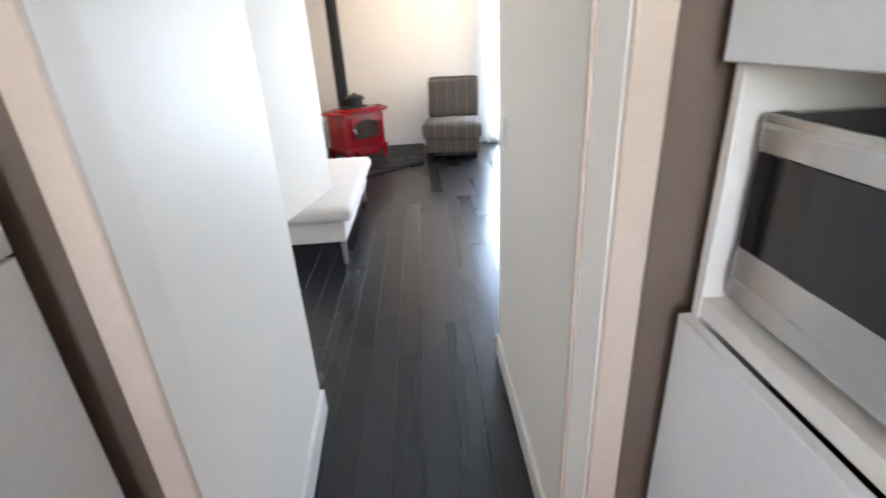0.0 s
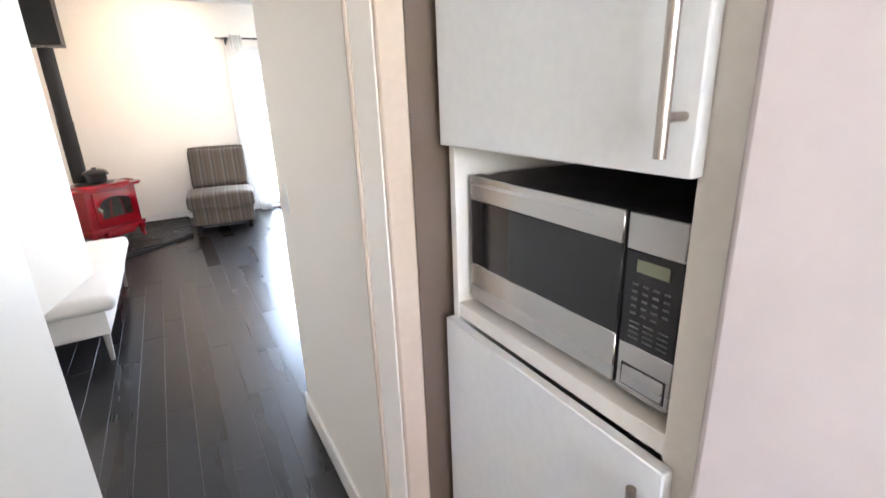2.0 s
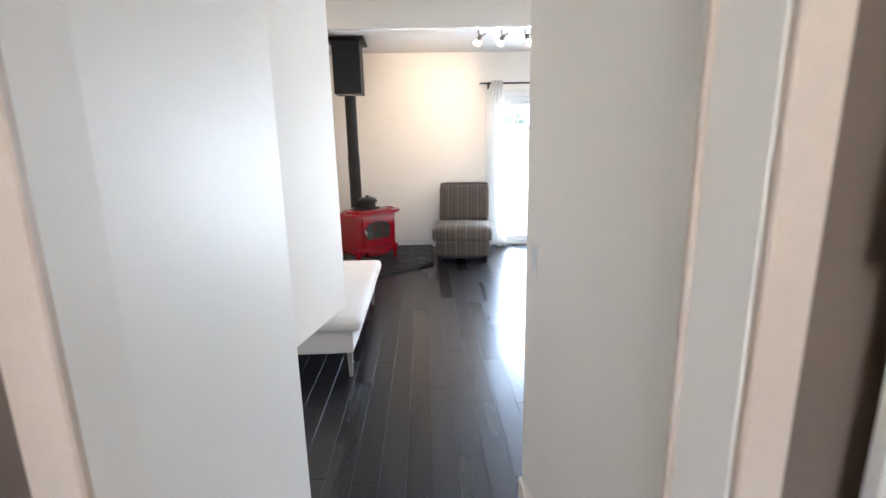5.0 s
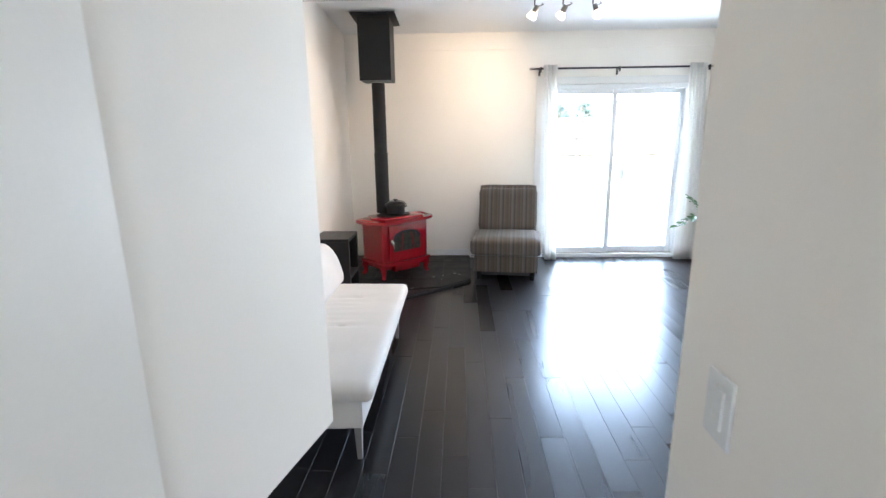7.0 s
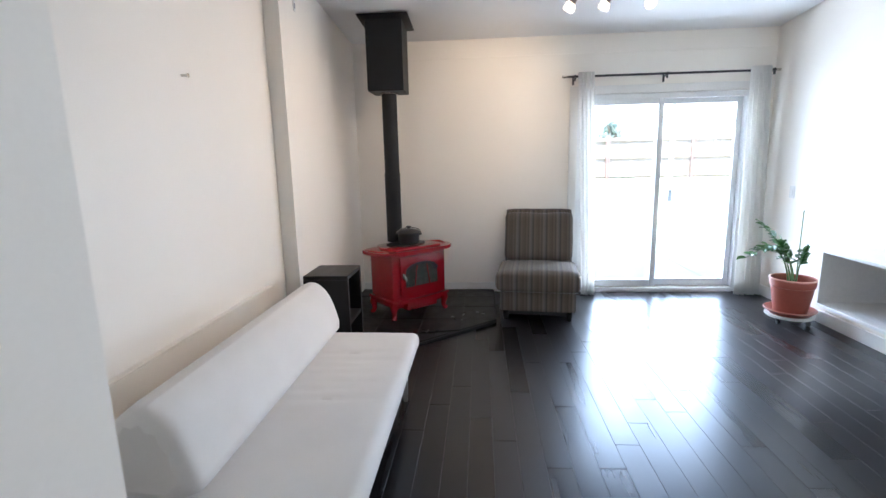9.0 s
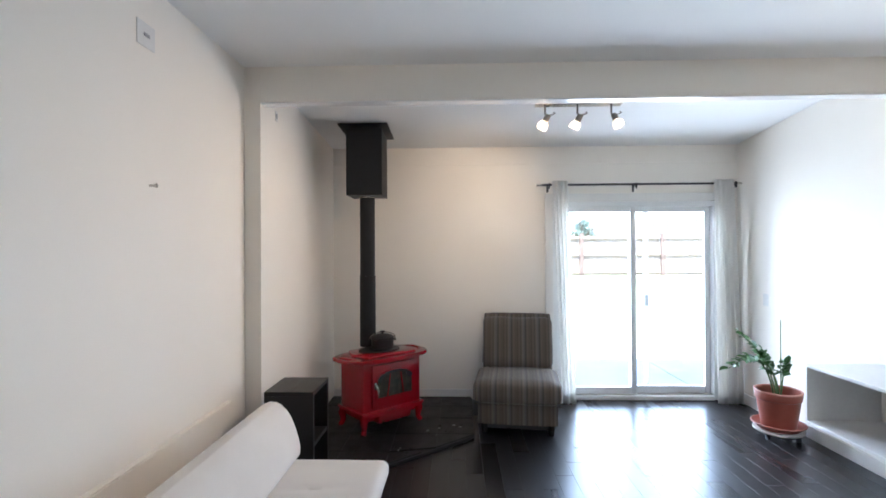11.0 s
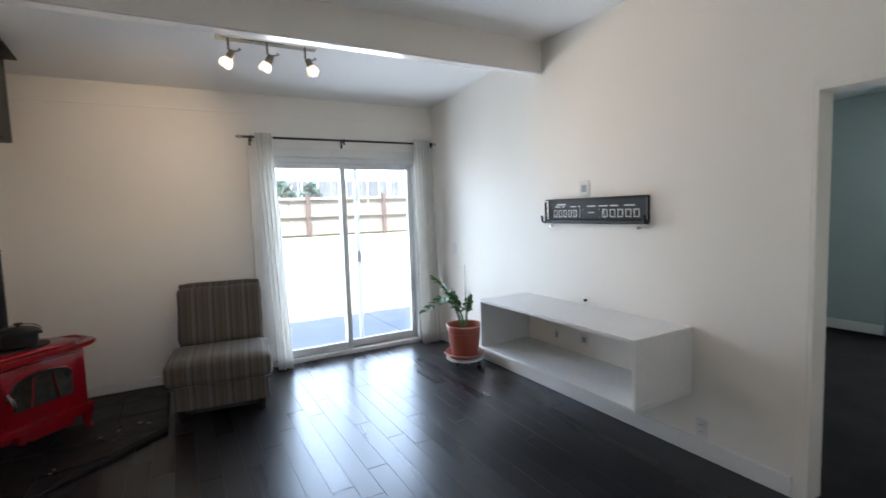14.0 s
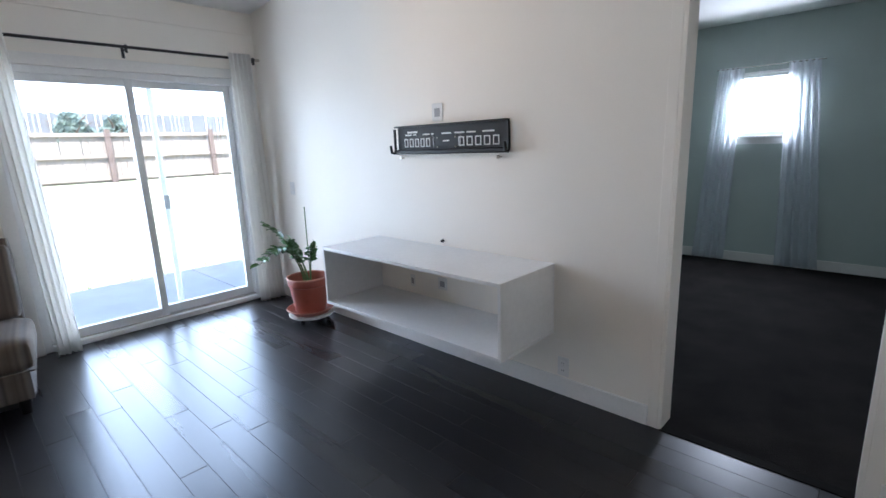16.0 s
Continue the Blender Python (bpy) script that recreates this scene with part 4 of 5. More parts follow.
# ---- ceiling spotlight bar ----
def spot_bar():
    b = thing("spotlight_bar", "brushed nickel ceiling spotlight bar with three lit glass shades", "ceiling light", (0.81, 5.95, 2.685))
    bm = bmesh.new()
    lathe(bm, ((0.0, 0.0), (0.055, 0.0), (0.06, 0.02), (0.06, 0.13), (0.0, 0.13)), seg=28)
    part("canopy", bm, BLACK_STEEL, b, "dark round ceiling canopy")
    bm = bmesh.new()
    box(bm, (-0.31, -0.035, -0.022), (0.33, 0.035, 0.0), 0.004)
    part("bar", bm, CHROME, b, "polished mirror-bright bar")
    for k, (x, aim) in enumerate(((-0.235, (-0.45, 0.1, -0.8)), (0.005, (-0.35, 0.2, -0.7)), (0.255, (0.25, -0.3, -0.8)))):
        bm = bmesh.new()
        rod(bm, (x, 0, -0.02), (x, 0, -0.085), 0.007, seg=10)
        sweep(bm, [(x, 0, -0.085), (x + 0.02, 0, -0.093), (x + 0.055, 0, -0.088), (x + 0.075, 0, -0.078), (x + 0.06, 0, -0.07)], 0.005, 8)
        arm = part("arm", bm, DARK_NICKEL, b)
        a = Vector(aim).normalized()
        c = Vector((x + 0.02, 0, -0.10))
        bm = bmesh.new()
        rod(bm, c - a * 0.01, c + a * 0.045, 0.021, 0.025, seg=18)
        part("socket", bm, DARK_NICKEL, arm)
        turn = Matrix.Translation(c + a * 0.04) @ a.to_track_quat("Z", "Y").to_matrix().to_4x4()
        bm = bmesh.new()
        pr = ((0.020, 0.0), (0.034, 0.014), (0.042, 0.036), (0.041, 0.054), (0.033, 0.066))
        lathe(bm, pr + tuple((r - 0.003, z) for r, z in pr[::-1]), seg=24)
        bmesh.ops.transform(bm, matrix=turn, verts=bm.verts[:])
        part("shade", bm, LAMP_GLASS, arm, "frosted flared glass shade")
        bm = bmesh.new()
        bmesh.ops.create_uvsphere(bm, u_segments=16, v_segments=10, radius=0.015, matrix=turn @ Matrix.Translation((0, 0, 0.036)))
        part("bulb", bm, BULB, arm, "lit warm halogen bulb")
        at = b.matrix_world @ (c + a * 0.13)
        lamp("spot_%s" % "abc"[k], "SPOT", SPOTS[k], (1.0, 0.72, 0.45), at, at + (Vector((-0.1, 7.48, 1.95)), Vector((-1.50, 5.35, 1.3)), Vector((2.86, 4.35, 2.0)))[k] - at, spot=88, radius=0.04)


spot_bar()


# ---- shelf, bracket and wall plates on the long wall ----
def wall_shelf():
    s = thing("wall_shelf", "long white melamine box shelf mounted on the wall, open in front", "wall shelf", (0, 0, 0))
    x0, x1, y0, y1, z0, z1, t = 2.35, 2.858, 4.26, 5.80, 0.365, 0.778, 0.020
    part("top_board", boxes(((x0, y0, z1 - t), (x1, y1, z1)), bevel=0.0015), MELAMINE, s)
    part("bottom_board", boxes(((x0, y0, z0), (x1, y1, z0 + t)), bevel=0.0015), MELAMINE, s)
    part("end_board", boxes(((x0 + 0.001, y0 + 0.001, z0 + t), (x1, y0 + t, z1 - t)), bevel=0.0015), MELAMINE, s)
    part("end_board", boxes(((x0 + 0.001, y1 - t, z0 + t), (x1, y1 - 0.001, z1 - t)), bevel=0.0015), MELAMINE, s)
    part("rail", boxes(((x1 - 0.018, y0 + t, z1 - t - 0.06), (x1, y1 - t, z1 - t)), bevel=0.0015), MELAMINE, s)


wall_shelf()


def tv_bracket():
    m = thing("tv_wall_bracket", "black steel television wall bracket with pale cut-out marks", "tv bracket", (0, 0, 0))
    X, y0, y1, z0, z1 = 2.86, 4.56, 5.50, 1.39, 1.578
    bm = bmesh.new()
    box(bm, (X - 0.012, y0, z0 + 0.01), (X, y1, z1 - 0.005), 0.002)
    part("back_plate", bm, BLACK_STEEL, m)
    part("top_lip", boxes(((X - 0.045, y0, z1 - 0.010), (X, y1, z1)), bevel=0.002), BLACK_STEEL, m)
    part("bottom_lip", boxes(((X - 0.05, y0, z0), (X, y1, z0 + 0.03)), bevel=0.006), BLACK_STEEL, m)
    for y in (y0 - 0.012, y1 + 0.012):
        bm = bmesh.new()
        sweep(bm, [(X - 0.03, y, z1 - 0.02), (X - 0.028, y, z0 + 0.03), (X - 0.04, y, z0 + 0.006), (X - 0.065, y, z0 + 0.012), (X - 0.072, y, z0 + 0.06)], 0.009, 8)
        part("hook", bm, BLACK_STEEL, m)
    # pale shapes that show the wall through the plate
    xs = X - 0.0145

    def mark(ya, yb, za, zb, name="cut_out"):
        part(name, boxes(((xs, min(ya, yb), za), (X - 0.0118, max(ya, yb), zb))), PLASTIC_WHITE, m)
    for ya, yb in ((5.42, 5.36), (5.34, 5.315), (5.25, 5.19), (5.17, 5.15), (5.08, 5.00), (4.97, 4.89), (4.87, 4.80), (4.75, 4.66)):
        mark(ya, yb, 1.512, 1.521)
    mark(5.40, 5.30, 1.528, 1.540)
    # two rows of five plain hollow boxes
    for start, wide, gap in ((5.432, 0.036, 0.0525), (4.938, 0.046, 0.067)):
        for k in range(5):
            y = start - k * gap
            mark(y, y - 0.007, 1.436, 1.492, "stroke")
            mark(y - wide + 0.007, y - wide, 1.436, 1.492, "stroke")
            mark(y - 0.0075, y - wide + 0.0075, 1.436, 1.443, "stroke")
            mark(y - 0.0075, y - wide + 0.0075, 1.485, 1.492, "stroke")
    mark(5.155, 5.152, 1.43, 1.50)
    mark(4.925, 4.922, 1.43, 1.50)
    mark(5.07, 5.015, 1.466, 1.474)
    for y in (5.12, 4.965):
        for z in (1.432, 1.492):
            bm = bmesh.new()
            rod(bm, (X - 0.015, y, z), (X - 0.0118, y, z), 0.005, seg=10)
            part("screw", bm, NICKEL, m)


tv_bracket()


def wall_plate(name, label, at, rz, size=(0.072, 0.116), kind="outlet"):
    """A cover plate on a wall; local y points out of the wall."""
    p = thing(name, label, "wall plate" if kind != "switch" else "light switch", at, rz)
    w, h = size
    bm = bmesh.new()
    box(bm, (-w / 2, 0, -h / 2), (w / 2, 0.006, h / 2), 0.003)
    part("plate", bm, PLASTIC_WHITE, p)
    if kind == "outlet":
        for dz in (-0.022, 0.022):
            bm = bmesh.new()
            box(bm, (-0.016, 0.005, dz - 0.014), (0.016, 0.009, dz + 0.014), 0.004)
            r = part("receptacle", bm, PLASTIC_WHITE, p)
            for dx in (-0.006, 0.006):
                part("slot", boxes(((dx - 0.0015, 0.0088, dz - 0.004), (dx + 0.0015, 0.0095, dz + 0.006))), BLACK_PLASTIC, r)
    elif kind == "hole":
        bm = bmesh.new()
        box(bm, (-w * 0.26, 0.004, -h * 0.26), (w * 0.26, 0.0075, h * 0.22), 0.003)
        part("opening", bm, GREY_PRINT, p, "dark cable opening")
    elif kind == "slot":
        bm = bmesh.new()
        box(bm, (-w * 0.16, 0.005, -h * 0.07), (w * 0.16, 0.011, h * 0.07), 0.002)
        part("slot", bm, GREY_PRINT, p, "small dark slot")
    elif kind == "switch":
        bm = bmesh.new()
        box(bm, (-0.017, 0.004, -0.034), (0.017, 0.010, 0.034), 0.002)
        part("rocker", bm, PLASTIC_WHITE, p)
    return p


wall_plate("power_outlet", "white wall socket beside the doorway", (2.86, 4.195, 0.175), 90)
wall_plate("power_outlet", "white wall socket inside the box shelf", (2.86, 5.13, 0.505), 90, (0.085, 0.085), "hole")
wall_plate("cable_plate", "small white cable plate inside the box shelf", (2.86, 5.43, 0.48), 90, (0.05, 0.09), "hole")
wall_plate("cable_plate", "white cable plate with an opening above the bracket", (2.86, 5.12, 1.65), 90, (0.095, 0.11), "hole")
wall_plate("light_switch", "white light switch plate on the hall wall", (0.345, 2.195, 1.108), 90, (0.075, 0.117), "switch")
wall_plate("light_switch", "white switch plate beside the curtain", (2.86, 7.02, 1.10), 90, (0.075, 0.117), "switch")
wall_plate("cable_plate", "white plate with an opening high on the wall", (-1.53, 4.535, 2.59), -90, (0.13, 0.115), "slot")
wall_plate("wall_sensor", "small pale sensor high on the alcove wall", (-1.42, 5.85, 2.585), -90, (0.04, 0.075), "hole")
bm = bmesh.new()
rod(bm, (2.857, 5.11, 0.812), (2.84, 5.11, 0.812), 0.012, 0.009, seg=14)
tagged(mesh_object("cable_grommet", bm, BLACK_PLASTIC), "small dark cable grommet above the shelf", "grommet")
for x, y, z, n in ((-1.53, 4.565, 1.896, 1), (2.86, 4.62, 1.365, -1), (2.86, 5.46, 1.365, -1)):
    bm = bmesh.new()
    rod(bm, (x, y, z), (x + n * 0.03, y, z), 0.006, seg=10)
    rod(bm, (x + n * 0.03, y, z), (x + n * 0.034, y, z), 0.011, seg=12)
    tagged(mesh_object("screw", bm, NICKEL), "bare metal screw in the white wall", "screw", "screws in the walls")


# ---- plant ----
def potted_plant(x, y):
    c = thing("plant_caddy", "low grey wheeled plant caddy under the pot", "plant stand", (x, y, 0))
    bm = bmesh.new()
    lathe(bm, ((0.0, 0.05), (0.178, 0.05), (0.188, 0.058), (0.188, 0.070), (0.0, 0.070)))
    part("deck", bm, PLASTIC_WHITE, c)
    for k in range(4):
        a = 0.5 + k * math.pi / 2
        bm = bmesh.new()
        px, py = math.cos(a) * 0.155, math.sin(a) * 0.155
        rod(bm, (px - 0.011, py, 0.02), (px + 0.011, py, 0.02), 0.02, seg=16)
        w = part("castor", bm, BLACK_PLASTIC, c)
        part("fork", boxes(((px - 0.016, py - 0.01, 0.022), (px + 0.016, py + 0.01, 0.051)), bevel=0.003), BLACK_PLASTIC, w)
    p = thing("plant_pot", "terracotta plastic pot with a pale rim in its saucer", "plant pot", (x, y, 0.071))
    bm = bmesh.new()
    lathe(bm, ((0.0, 0.0), (0.150, 0.0), (0.185, 0.030), (0.198, 0.042), (0.198, 0.048), (0.186, 0.046), (0.145, 0.012), (0.0, 0.012)))
    sc = part("saucer", bm, TERRACOTTA, p)
    bm = bmesh.new()
    ring = [(math.cos(a * math.pi / 20), math.sin(a * math.pi / 20)) for a in range(41)]
    sweep(bm, [(0.195 * cx, 0.195 * cy, 0.045) for cx, cy in ring], 0.0055, 8)
    part("rim", bm, PALE_TERRACOTTA, sc, "paler terracotta rim")
    bm = bmesh.new()
    lathe(bm, ((0.0, 0.013), (0.118, 0.013), (0.126, 0.02), (0.155, 0.20), (0.158, 0.245), (0.168, 0.252), (0.176, 0.315), (0.174, 0.320), (0.162, 0.318), (0.150, 0.235), (0.0, 0.230)))
    pt = part("pot", bm, TERRACOTTA, p)
    bm = bmesh.new()
    sweep(bm, [(0.171 * cx, 0.171 * cy, 0.317) for cx, cy in ring], 0.0085, 8)
    part("rim", bm, PALE_TERRACOTTA, pt, "paler terracotta rim")
    bm = bmesh.new()
    lathe(bm, ((0.0, 0.245), (0.09, 0.25), (0.150, 0.243), (0.150, 0.236), (0.0, 0.236)))
    part("soil", bm, SOIL, p, "dark potting soil")
    g = thing("houseplant", "arching dark green houseplant with glossy paired leaves", "plant", (x, y, 0.318))
    rng = random.Random(8)
    stems = (((-0.01, 0.0), (-0.34, -0.05), (0.72, -0.16)), ((-0.02, 0.02), (-0.42, -0.02), (1.02, -0.76)), ((0.0, -0.02), (-0.34, -0.13), (0.78, -0.40)), ((0.02, 0.0), (0.03, -0.05), (0.42, -0.10)), ((0.01, 0.01), (-0.10, 0.05), (0.50, -0.12)))
    leaf = None
    for k, ((bx, by), (tx, ty), (za, zb)) in enumerate(stems):
        pts = []
        for j in range(20):
            u = j / 19
            pts.append(Vector((bx + (tx - bx) * (0.45 * u + 0.55 * u * u), by + (ty - by) * u, za * u + zb * u * u)))
        bm = bmesh.new()
        sweep(bm, pts, [0.008 - 0.0055 * j / 19 for j in range(20)], 8)
        st = part("stem", bm, STEM, g)
        for j in range(6 if k < 3 else 10, 20, 1 if k > 2 else 2 if k == 2 else 1):
            d = (pts[min(j + 1, 19)] - pts[j - 1]).normalized()
            for side in ((-1, 1) if j < 19 else (0,)):
                if leaf is None:
                    bm = bmesh.new()
                    spine = [bm.verts.new((0, v * 0.066, 0.006 * math.sin(v * 3.0))) for v in (0, 0.25, 0.5, 0.75, 1)]
                    wide = (0.011, 0.019, 0.020, 0.013)
                    for sgn in (-1, 1):
                        rim = [bm.verts.new((sgn * wk, v * 0.066, 0.006 * math.sin(v * 3.0) + 0.008)) for v, wk in zip((0.08, 0.3, 0.55, 0.8), wide)]
                        bm.faces.new((spine[0], spine[1], rim[1], rim[0]))
                        bm.faces.new((spine[1], spine[2], rim[2], rim[1]))
                        bm.faces.new((spine[2], spine[3], rim[3], rim[2]))
                        bm.faces.new((spine[3], spine[4], rim[3]))
                    lf = part("leaf", bm, LEAF, st)
                    leaf = lf.data
                else:
                    lf = new("leaf", leaf)
                    lf.parent = st
                sidev = d.cross(Vector((0, 0, 1)))
                sidev = sidev.normalized() if sidev.length > 0.1 else Vector((0, 1, 0))
                way = (d * rng.uniform(0.2, 0.6) + sidev * side * 0.8 + Vector((0, 0, rng.uniform(-0.45, 0.35)))).normalized()
                nrm = Vector((rng.uniform(-0.3, 0.3), rng.uniform(-0.5, 0.1), 1)).normalized()
                xx = way.cross(nrm).normalized()
                nn = xx.cross(way)
                s = rng.uniform(0.95, 1.35)
                lf.matrix_local = Matrix(((xx.x * s, way.x * s, nn.x * s, pts[j].x), (xx.y * s, way.y * s, nn.y * s, pts[j].y), (xx.z * s, way.z * s, nn.z * s, pts[j].z), (0, 0, 0, 1)))
    bm = bmesh.new()
    rod(bm, (0.035, 0.02, -0.01), (0.045, 0.03, 0.66), 0.005, 0.004, seg=8)
    part("support_cane", bm, STEM, g, "thin upright support cane")


potted_plant(2.625, 6.50)


# ---- kitchen units ----
def bar_handle(parent, x, y, za, zb):
    bm = bmesh.new()
    rod(bm, (x, y, za), (x, y, zb), 0.0058, seg=18)
    h = part("bar_handle", bm, HANDLE, parent, "brushed steel bar handle")
    for z in (za + 0.036, zb - 0.036):
        bm = bmesh.new()
        rod(bm, (x, y, z), (x + 0.040 * (1 if parent["side"] > 0 else -1), y, z), 0.0045, seg=12)
        part("post", bm, HANDLE, h)


def oven_tower():
    c = thing("tall_cabinet", "tall white kitchen cabinet with an open microwave niche", "cabinet", (0, 0, 0))
    x0, x1, y0, y1 = 0.402, 0.96, 0.47, 0.985
    t = 0.018
    part("side_panel", boxes(((x0, y0, 0.0), (x1, y0 + 0.042, 2.40)), bevel=0.001), WARM_LIT_LAMINATE, c)
    part("side_panel", boxes(((x0, y1 - t, 0.0), (x1, y1, 2.40)), bevel=0.001), WARM_LIT_LAMINATE, c)
    part("niche_shelf", boxes(((x0 + 0.001, y0 + 0.042, 1.066), (x1 - 0.01, y1 - t, 1.094)), bevel=0.001), WARM_LIT_LAMINATE, c)
    part("niche_top", boxes(((x0 + 0.006, y0 + 0.042, 1.402), (x1 - 0.01, y1 - t, 1.42))), CABINET, c)
    part("back_panel", boxes(((x1 - 0.01, y0 + 0.042, 0.0), (x1, y1 - t, 2.40))), CABINET, c)
    part("top_panel", boxes(((x0 + 0.02, y0 + 0.042, 2.38), (x1 - 0.01, y1 - t, 2.40))), CABINET, c)
    part("plinth", boxes(((x0 + 0.04, y0 + 0.042, 0.0), (x1 - 0.01, y1 - t, 0.10))), CABINET, c)
    up = part("upper_door", boxes(((x0 - 0.020, 0.505, 1.396), (x0 - 0.001, y1 - 0.004, 2.38)), bevel=0.002), CABINET, c)
    lo = part("lower_door", boxes(((x0 - 0.020, 0.494, 0.105), (x0 - 0.001, y1 - 0.002, 1.062)), bevel=0.002), CABINET, c)
    up["side"] = lo["side"] = 1
    bar_handle(up, x0 - 0.050, 0.519, 1.417, 1.80)
    bar_handle(lo, x0 - 0.050, 0.512, 0.68, 1.045)
    del up["side"], lo["side"]


oven_tower()


def microwave():
    m = thing("microwave", "stainless steel microwave oven with a black window in the niche", "microwave", (0, 0, 0))
    X, y0, y1, z0, z1 = 0.441, 0.524, 0.946, 1.107, 1.343
    ys = 0.604
    part("case", boxes(((X + 0.006, y0 + 0.004, z0 + 0.002), (0.80, y1 - 0.004, z1 - 0.003)), bevel=0.004), BLACK_PLASTIC, m)
    for yy in (y0 + 0.04, y1 - 0.04):
        part("foot", boxes(((X + 0.03, yy - 0.012, 1.094), (X + 0.055, yy + 0.012, z0 + 0.003)), bevel=0.002), BLACK_PLASTIC, m)
    d = part("door", boxes(((X - 0.018, ys + 0.002, z0), (X + 0.006, y1, z1)), bevel=0.003), BLACK_PLASTIC, m)
    part("top_band", boxes(((X - 0.021, ys + 0.003, 1.300), (X - 0.017, y1, z1)), bevel=0.0015), STEEL, d, "brushed steel band")
    part("bottom_band", boxes(((X - 0.021, ys + 0.003, z0), (X - 0.017, y1, 1.180)), bevel=0.0015), STEEL, d, "brushed steel band")
    g = part("door_glass", boxes(((X - 0.0205, ys + 0.003, 1.180), (X - 0.017, y1 - 0.001, 1.300)), bevel=0.001), BLACK_GLASS, d)
    c = part("control_panel", boxes(((X - 0.018, y0, z0), (X + 0.006, ys - 0.002, z1)), bevel=0.003), BLACK_PLASTIC, m)
    part("top_plate", boxes(((X - 0.021, y0, 1.297), (X - 0.017, ys - 0.003, z1)), bevel=0.0015), STEEL, c, "brushed steel plate")
    part("key_plate", boxes(((X - 0.0205, y0, 1.176), (X - 0.017, ys - 0.003, 1.297)), bevel=0.001), BLACK_GLASS, c)
    part("display", boxes(((X - 0.0215, y0 + 0.016, 1.272), (X - 0.0203, ys - 0.020, 1.288)), bevel=0.0005), LCD, c, "small grey display")
    for r in range(5):
        for k in range(4 if r < 4 else 3):
            y = ys - 0.016 - k * 0.0145
            z = 1.258 - r * 0.0095
            part("key", boxes(((X - 0.0212, y - 0.008, z - 0.003), (X - 0.0203, y, z)), bevel=0.0003), KEY_PRINT, c)
    for r in range(4):
        for k in range(3):
            y, z = ys - 0.016 - k * 0.02, 1.208 - r * 0.007
            part("printed_line", boxes(((X - 0.0209, y - 0.014, z - 0.002), (X - 0.0203, y, z))), KEY_PRINT, c)
    b = part("lower_plate", boxes(((X - 0.021, y0, z0), (X - 0.017, ys - 0.003, 1.176)), bevel=0.0015), STEEL, c, "brushed steel plate")
    bm = boxes(((X - 0.0235, y0 + 0.008, 1.118), (X - 0.0205, ys - 0.012, 1.146)), bevel=0.004)
    part("button_gap", boxes(((X - 0.0216, y0 + 0.006, 1.116), (X - 0.0206, ys - 0.010, 1.148)), bevel=0.0004), BLACK_PLASTIC, b)
    part("open_button", bm, STEEL, b, "brushed steel door button")


microwave()


def fridge():
    f = thing("fridge", "glossy white fridge beside the tall cabinet", "fridge", (0, 0, 0))
    part("body", boxes(((0.43, -0.32, 0.02), (1.10, 0.462, 2.0)), bevel=0.01), GLOSS_WHITE, f)
    part("door", boxes(((0.374, -0.32, 0.06), (0.425, 0.464, 1.99)), bevel=0.012), GLOSS_WHITE, f)


fridge()


def tall_unit():
    c = thing("tall_cabinet", "tall white kitchen cabinet with stacked doors", "cabinet", (0, 0, 0))
    part("carcass", boxes(((-1.10, 0.36, 0.0), (-0.499, 0.985, 2.40)), bevel=0.002), CABINET, c)
    for a, b in ((0.10, 1.217), (1.221, 2.38)):
        part("cabinet_door", boxes(((-0.497, 0.364, a), (-0.478, 0.982, b)), bevel=0.002), CABINET, c)


tall_unit()


# Unseen window added so that the kitchen fill lamp has an opening.
def added_kitchen_window():
    w = tagged(new("window_2"), "unseen white kitchen window added for the fill lamp", "window", kind="structure")
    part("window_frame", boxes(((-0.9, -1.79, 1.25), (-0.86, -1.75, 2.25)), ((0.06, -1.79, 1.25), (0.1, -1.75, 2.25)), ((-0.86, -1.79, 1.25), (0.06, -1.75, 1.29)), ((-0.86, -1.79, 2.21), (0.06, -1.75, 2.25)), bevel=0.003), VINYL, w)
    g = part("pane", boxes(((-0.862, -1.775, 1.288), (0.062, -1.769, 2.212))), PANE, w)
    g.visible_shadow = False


added_kitchen_window()


# ---- bedroom things ----
def bedroom_window():
    w = tagged(new("window_1"), "small white bedroom window, bright with daylight", "window", kind="structure")
    part("window_frame", boxes(((BX - 0.006, 3.79, 1.42), (BX + 0.02, 3.82, 2.09)), ((BX - 0.006, 4.30, 1.42), (BX + 0.02, 4.33, 2.09)), ((BX - 0.006, 3.82, 2.06), (BX + 0.02, 4.30, 2.09)), bevel=0.003), VINYL, w)
    part("window_sash", boxes(((BX + 0.02, 3.82, 1.45), (BX + 0.045, 3.845, 2.06)), ((BX + 0.02, 4.275, 1.45), (BX + 0.045, 4.30, 2.06)), ((BX + 0.02, 3.845, 2.03), (BX + 0.045, 4.275, 2.06)), ((BX + 0.02, 3.845, 1.45), (BX + 0.045, 4.275, 1.48)), bevel=0.003), VINYL, w)
    part("window_sill", boxes(((BX - 0.03, 3.77, 1.40), (BX + 0.02, 4.35, 1.42)), ((BX - 0.012, 3.79, 1.33), (BX, 4.33, 1.40)), bevel=0.003), VINYL, w)
    g = part("pane", boxes(((BX + 0.075, 3.82, 1.45), (BX + 0.08, 4.30, 2.06))), PANE, w)
    g.visible_shadow = False


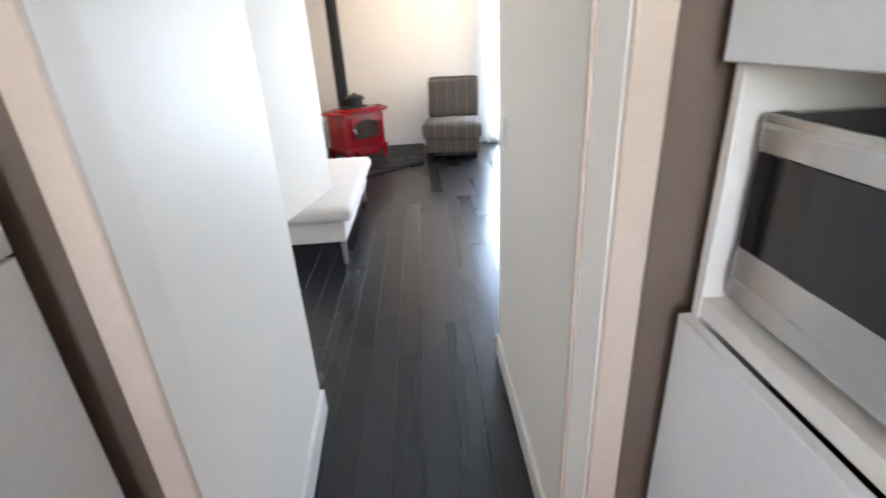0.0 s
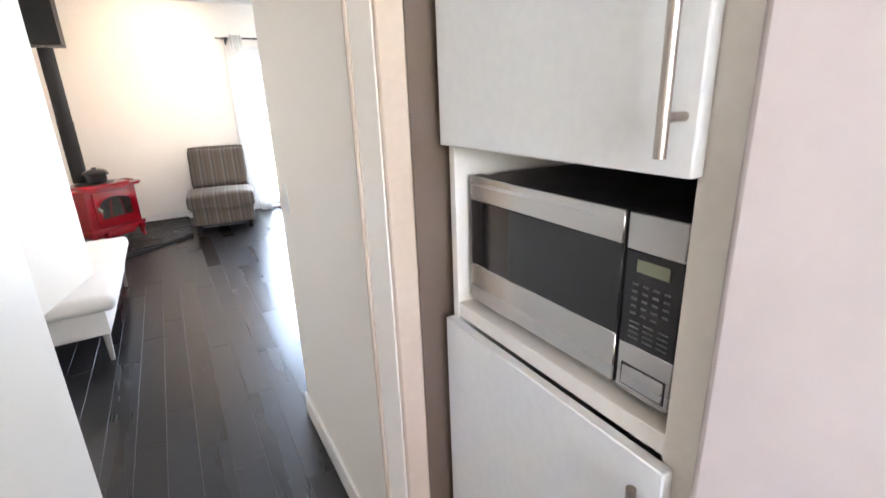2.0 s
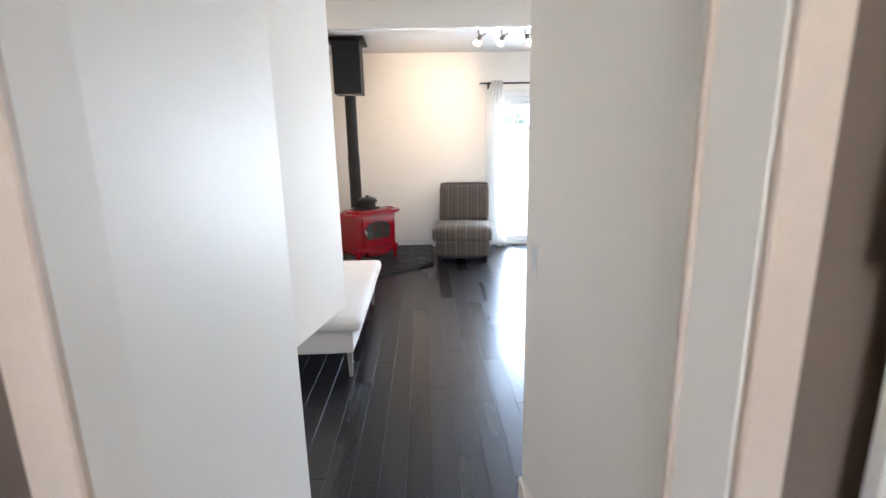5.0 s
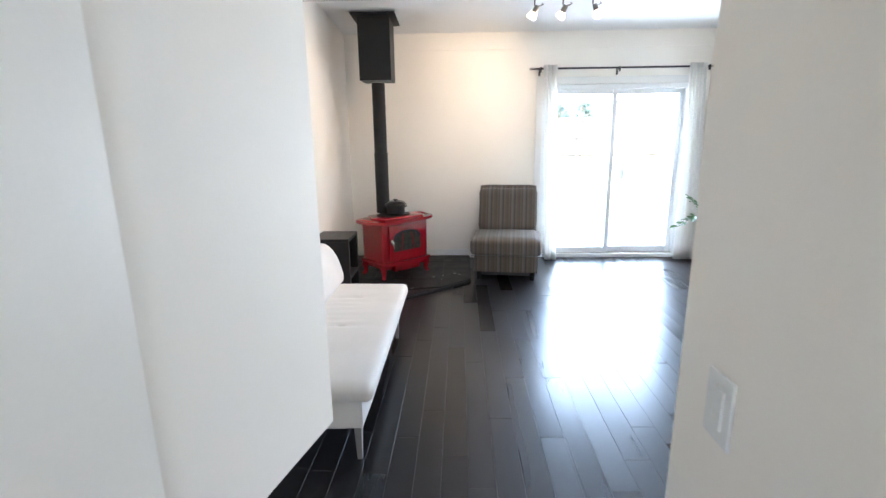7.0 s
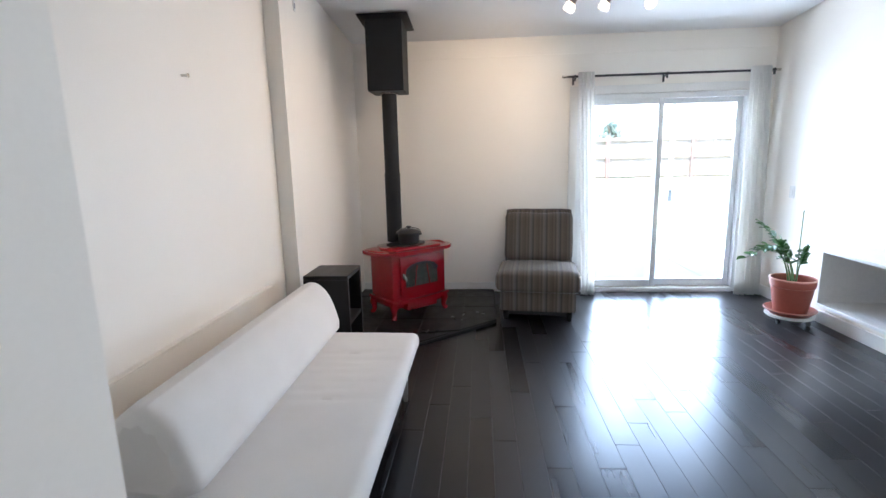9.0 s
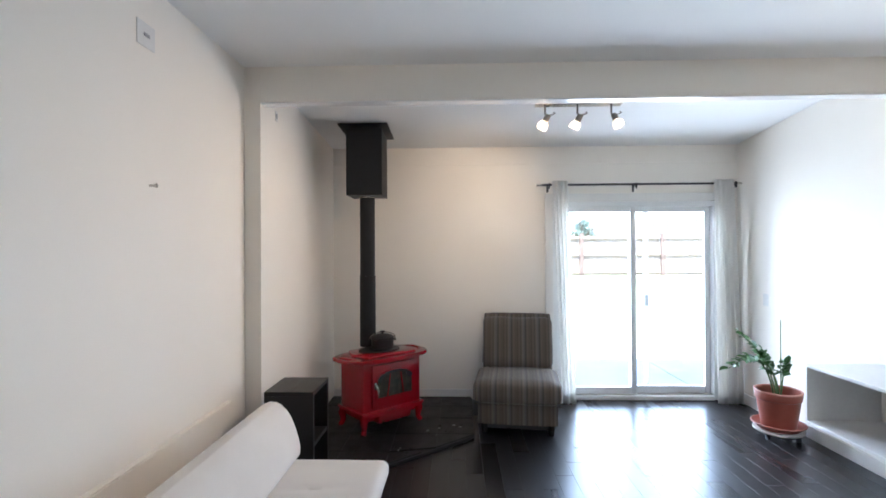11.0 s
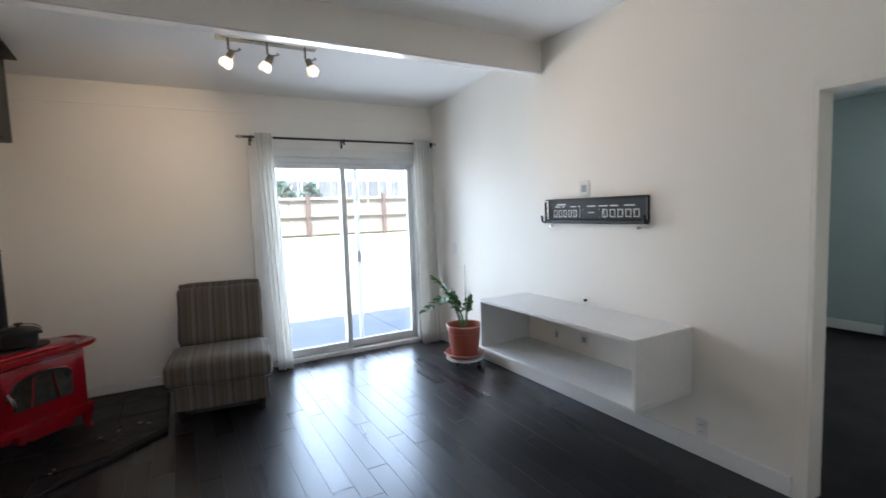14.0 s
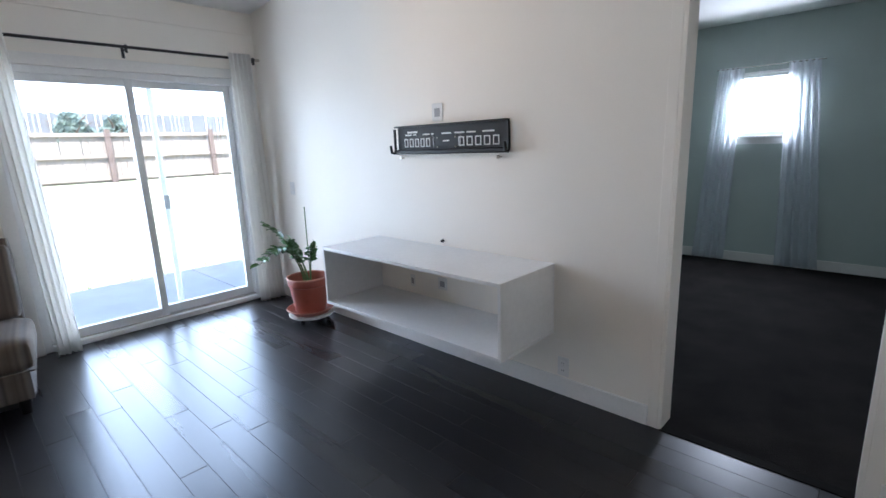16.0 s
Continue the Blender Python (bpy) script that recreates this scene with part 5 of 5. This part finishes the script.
bedroom_window()
curtain("voile_curtain", "sheer pale blue voile curtain reaching the carpet", VOILE, 4.30, 4.64, 0.02, 2.15, BX - 0.07, 5, 0.02, "y", 1.3, 9, (4.25, 4.50))
curtain("voile_curtain", "sheer pale blue voile curtain reaching the carpet", VOILE, 3.42, 3.80, 0.02, 2.15, BX - 0.07, 5, 0.02, "y", 1.3, 12, (3.60, 3.86))
r = thing("voile_rod", "thin white curtain wire above the bedroom window", "curtain rod", (0, 0, 0))
bm = bmesh.new()
rod(bm, (BX - 0.07, 3.56, 2.14), (BX - 0.07, 4.52, 2.14), 0.006, seg=10)
part("rail", bm, NICKEL, r)
for y in (3.57, 4.51):
    bm = bmesh.new()
    rod(bm, (BX - 0.07, y, 2.14), (BX, y, 2.14), 0.006, seg=8)
    part("bracket", bm, NICKEL, r)


def bedroom_door():
    d = tagged(new("door_2"), "white painted bedroom door standing open into the bedroom", "door", kind="structure")
    d.matrix_world = pose(2.992, 2.885, 0, 0, 0, -7)
    part("leaf", boxes(((0.0, -0.036, 0.012), (0.735, 0.0, 2.015)), bevel=0.002), TRIM, d)
    bm = bmesh.new()
    lathe(bm, ((0.0, 0.0), (0.03, 0.0), (0.03, 0.006), (0.012, 0.012), (0.011, 0.03), (0.026, 0.042), (0.028, 0.055), (0.018, 0.066), (0.0, 0.068)), seg=24)
    bmesh.ops.transform(bm, matrix=Matrix.Translation((0.67, 0.0, 0.98)) @ Matrix.Rotation(radians(-90), 4, "X"), verts=bm.verts[:])
    part("door_knob", bm, NICKEL, d, "round satin nickel knob")
    for z in (0.30, 1.02, 1.78):
        bm = bmesh.new()
        box(bm, (-0.004, -0.03, z - 0.045), (0.0, -0.002, z + 0.045), 0.001)
        rod(bm, (-0.006, 0.004, z - 0.045), (-0.006, 0.004, z + 0.045), 0.006, seg=10)
        part("hinge", bm, NICKEL, d)


bedroom_door()
structure("trim_threshold", boxes(((2.845, DY0, 0.0), (2.90, DY1, 0.004)), bevel=0.001), DULL_BLACK, "dark threshold strip between laminate and carpet", "trim")

# ---- laminate floor, board by board ----
floor = structure("floor", boxes(((-1.6, -1.8, -0.1), (2.88, FAR + 0.13, -0.010)), ((-1.5, -1.75, -0.0101), (1.3, 0.4, -0.001))), SUBFLOOR, "dark espresso laminate floor in long narrow boards", "floor")
bm = bmesh.new()
w, c = 0.1246, 0.0008
ring0 = [(-w / 2, 0), (w / 2, 0), (w / 2, 1), (-w / 2, 1)]
e = 0.0018
lo = [bm.verts.new((x, y, -0.0095)) for x, y in ring0]
mid = [bm.verts.new((x, y, -c)) for x, y in ring0]
hi = [bm.verts.new((x - math.copysign(c, x), y + (e if y < 0.5 else -e), 0.0)) for x, y in ring0]
for a, b in ((lo, mid), (mid, hi)):
    for i in range(4):
        bm.faces.new((a[i], a[(i + 1) % 4], b[(i + 1) % 4], b[i])).material_index = 1
bm.faces.new(hi)
board = bpy.data.meshes.new("floor_board")
bmesh.ops.recalc_face_normals(bm, faces=bm.faces)
bm.to_mesh(board)
bm.free()
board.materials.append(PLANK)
board.materials.append(BOARD_EDGE)
rng = random.Random(21)
pitch = 0.1255
for k in range(-13, 24):
    x = k * pitch + 0.03
    if x < LEFT - 0.02 or x > RIGHT + 0.02:
        continue
    start = 0.4 if -0.52 < x < 0.44 else (1.95 if x < 0 else 2.25)
    y = start - rng.uniform(0.1, 1.15)
    while y < FAR:
        a, b = max(y, start), min(y + 1.215, FAR + 0.0)
        if b - a > 0.03:
            ob = new("floor_board", board)
            ob.parent = floor
            ob.location = (x, a, 0)
            ob.scale = (1, b - a - 0.001, 1)
        y += 1.216
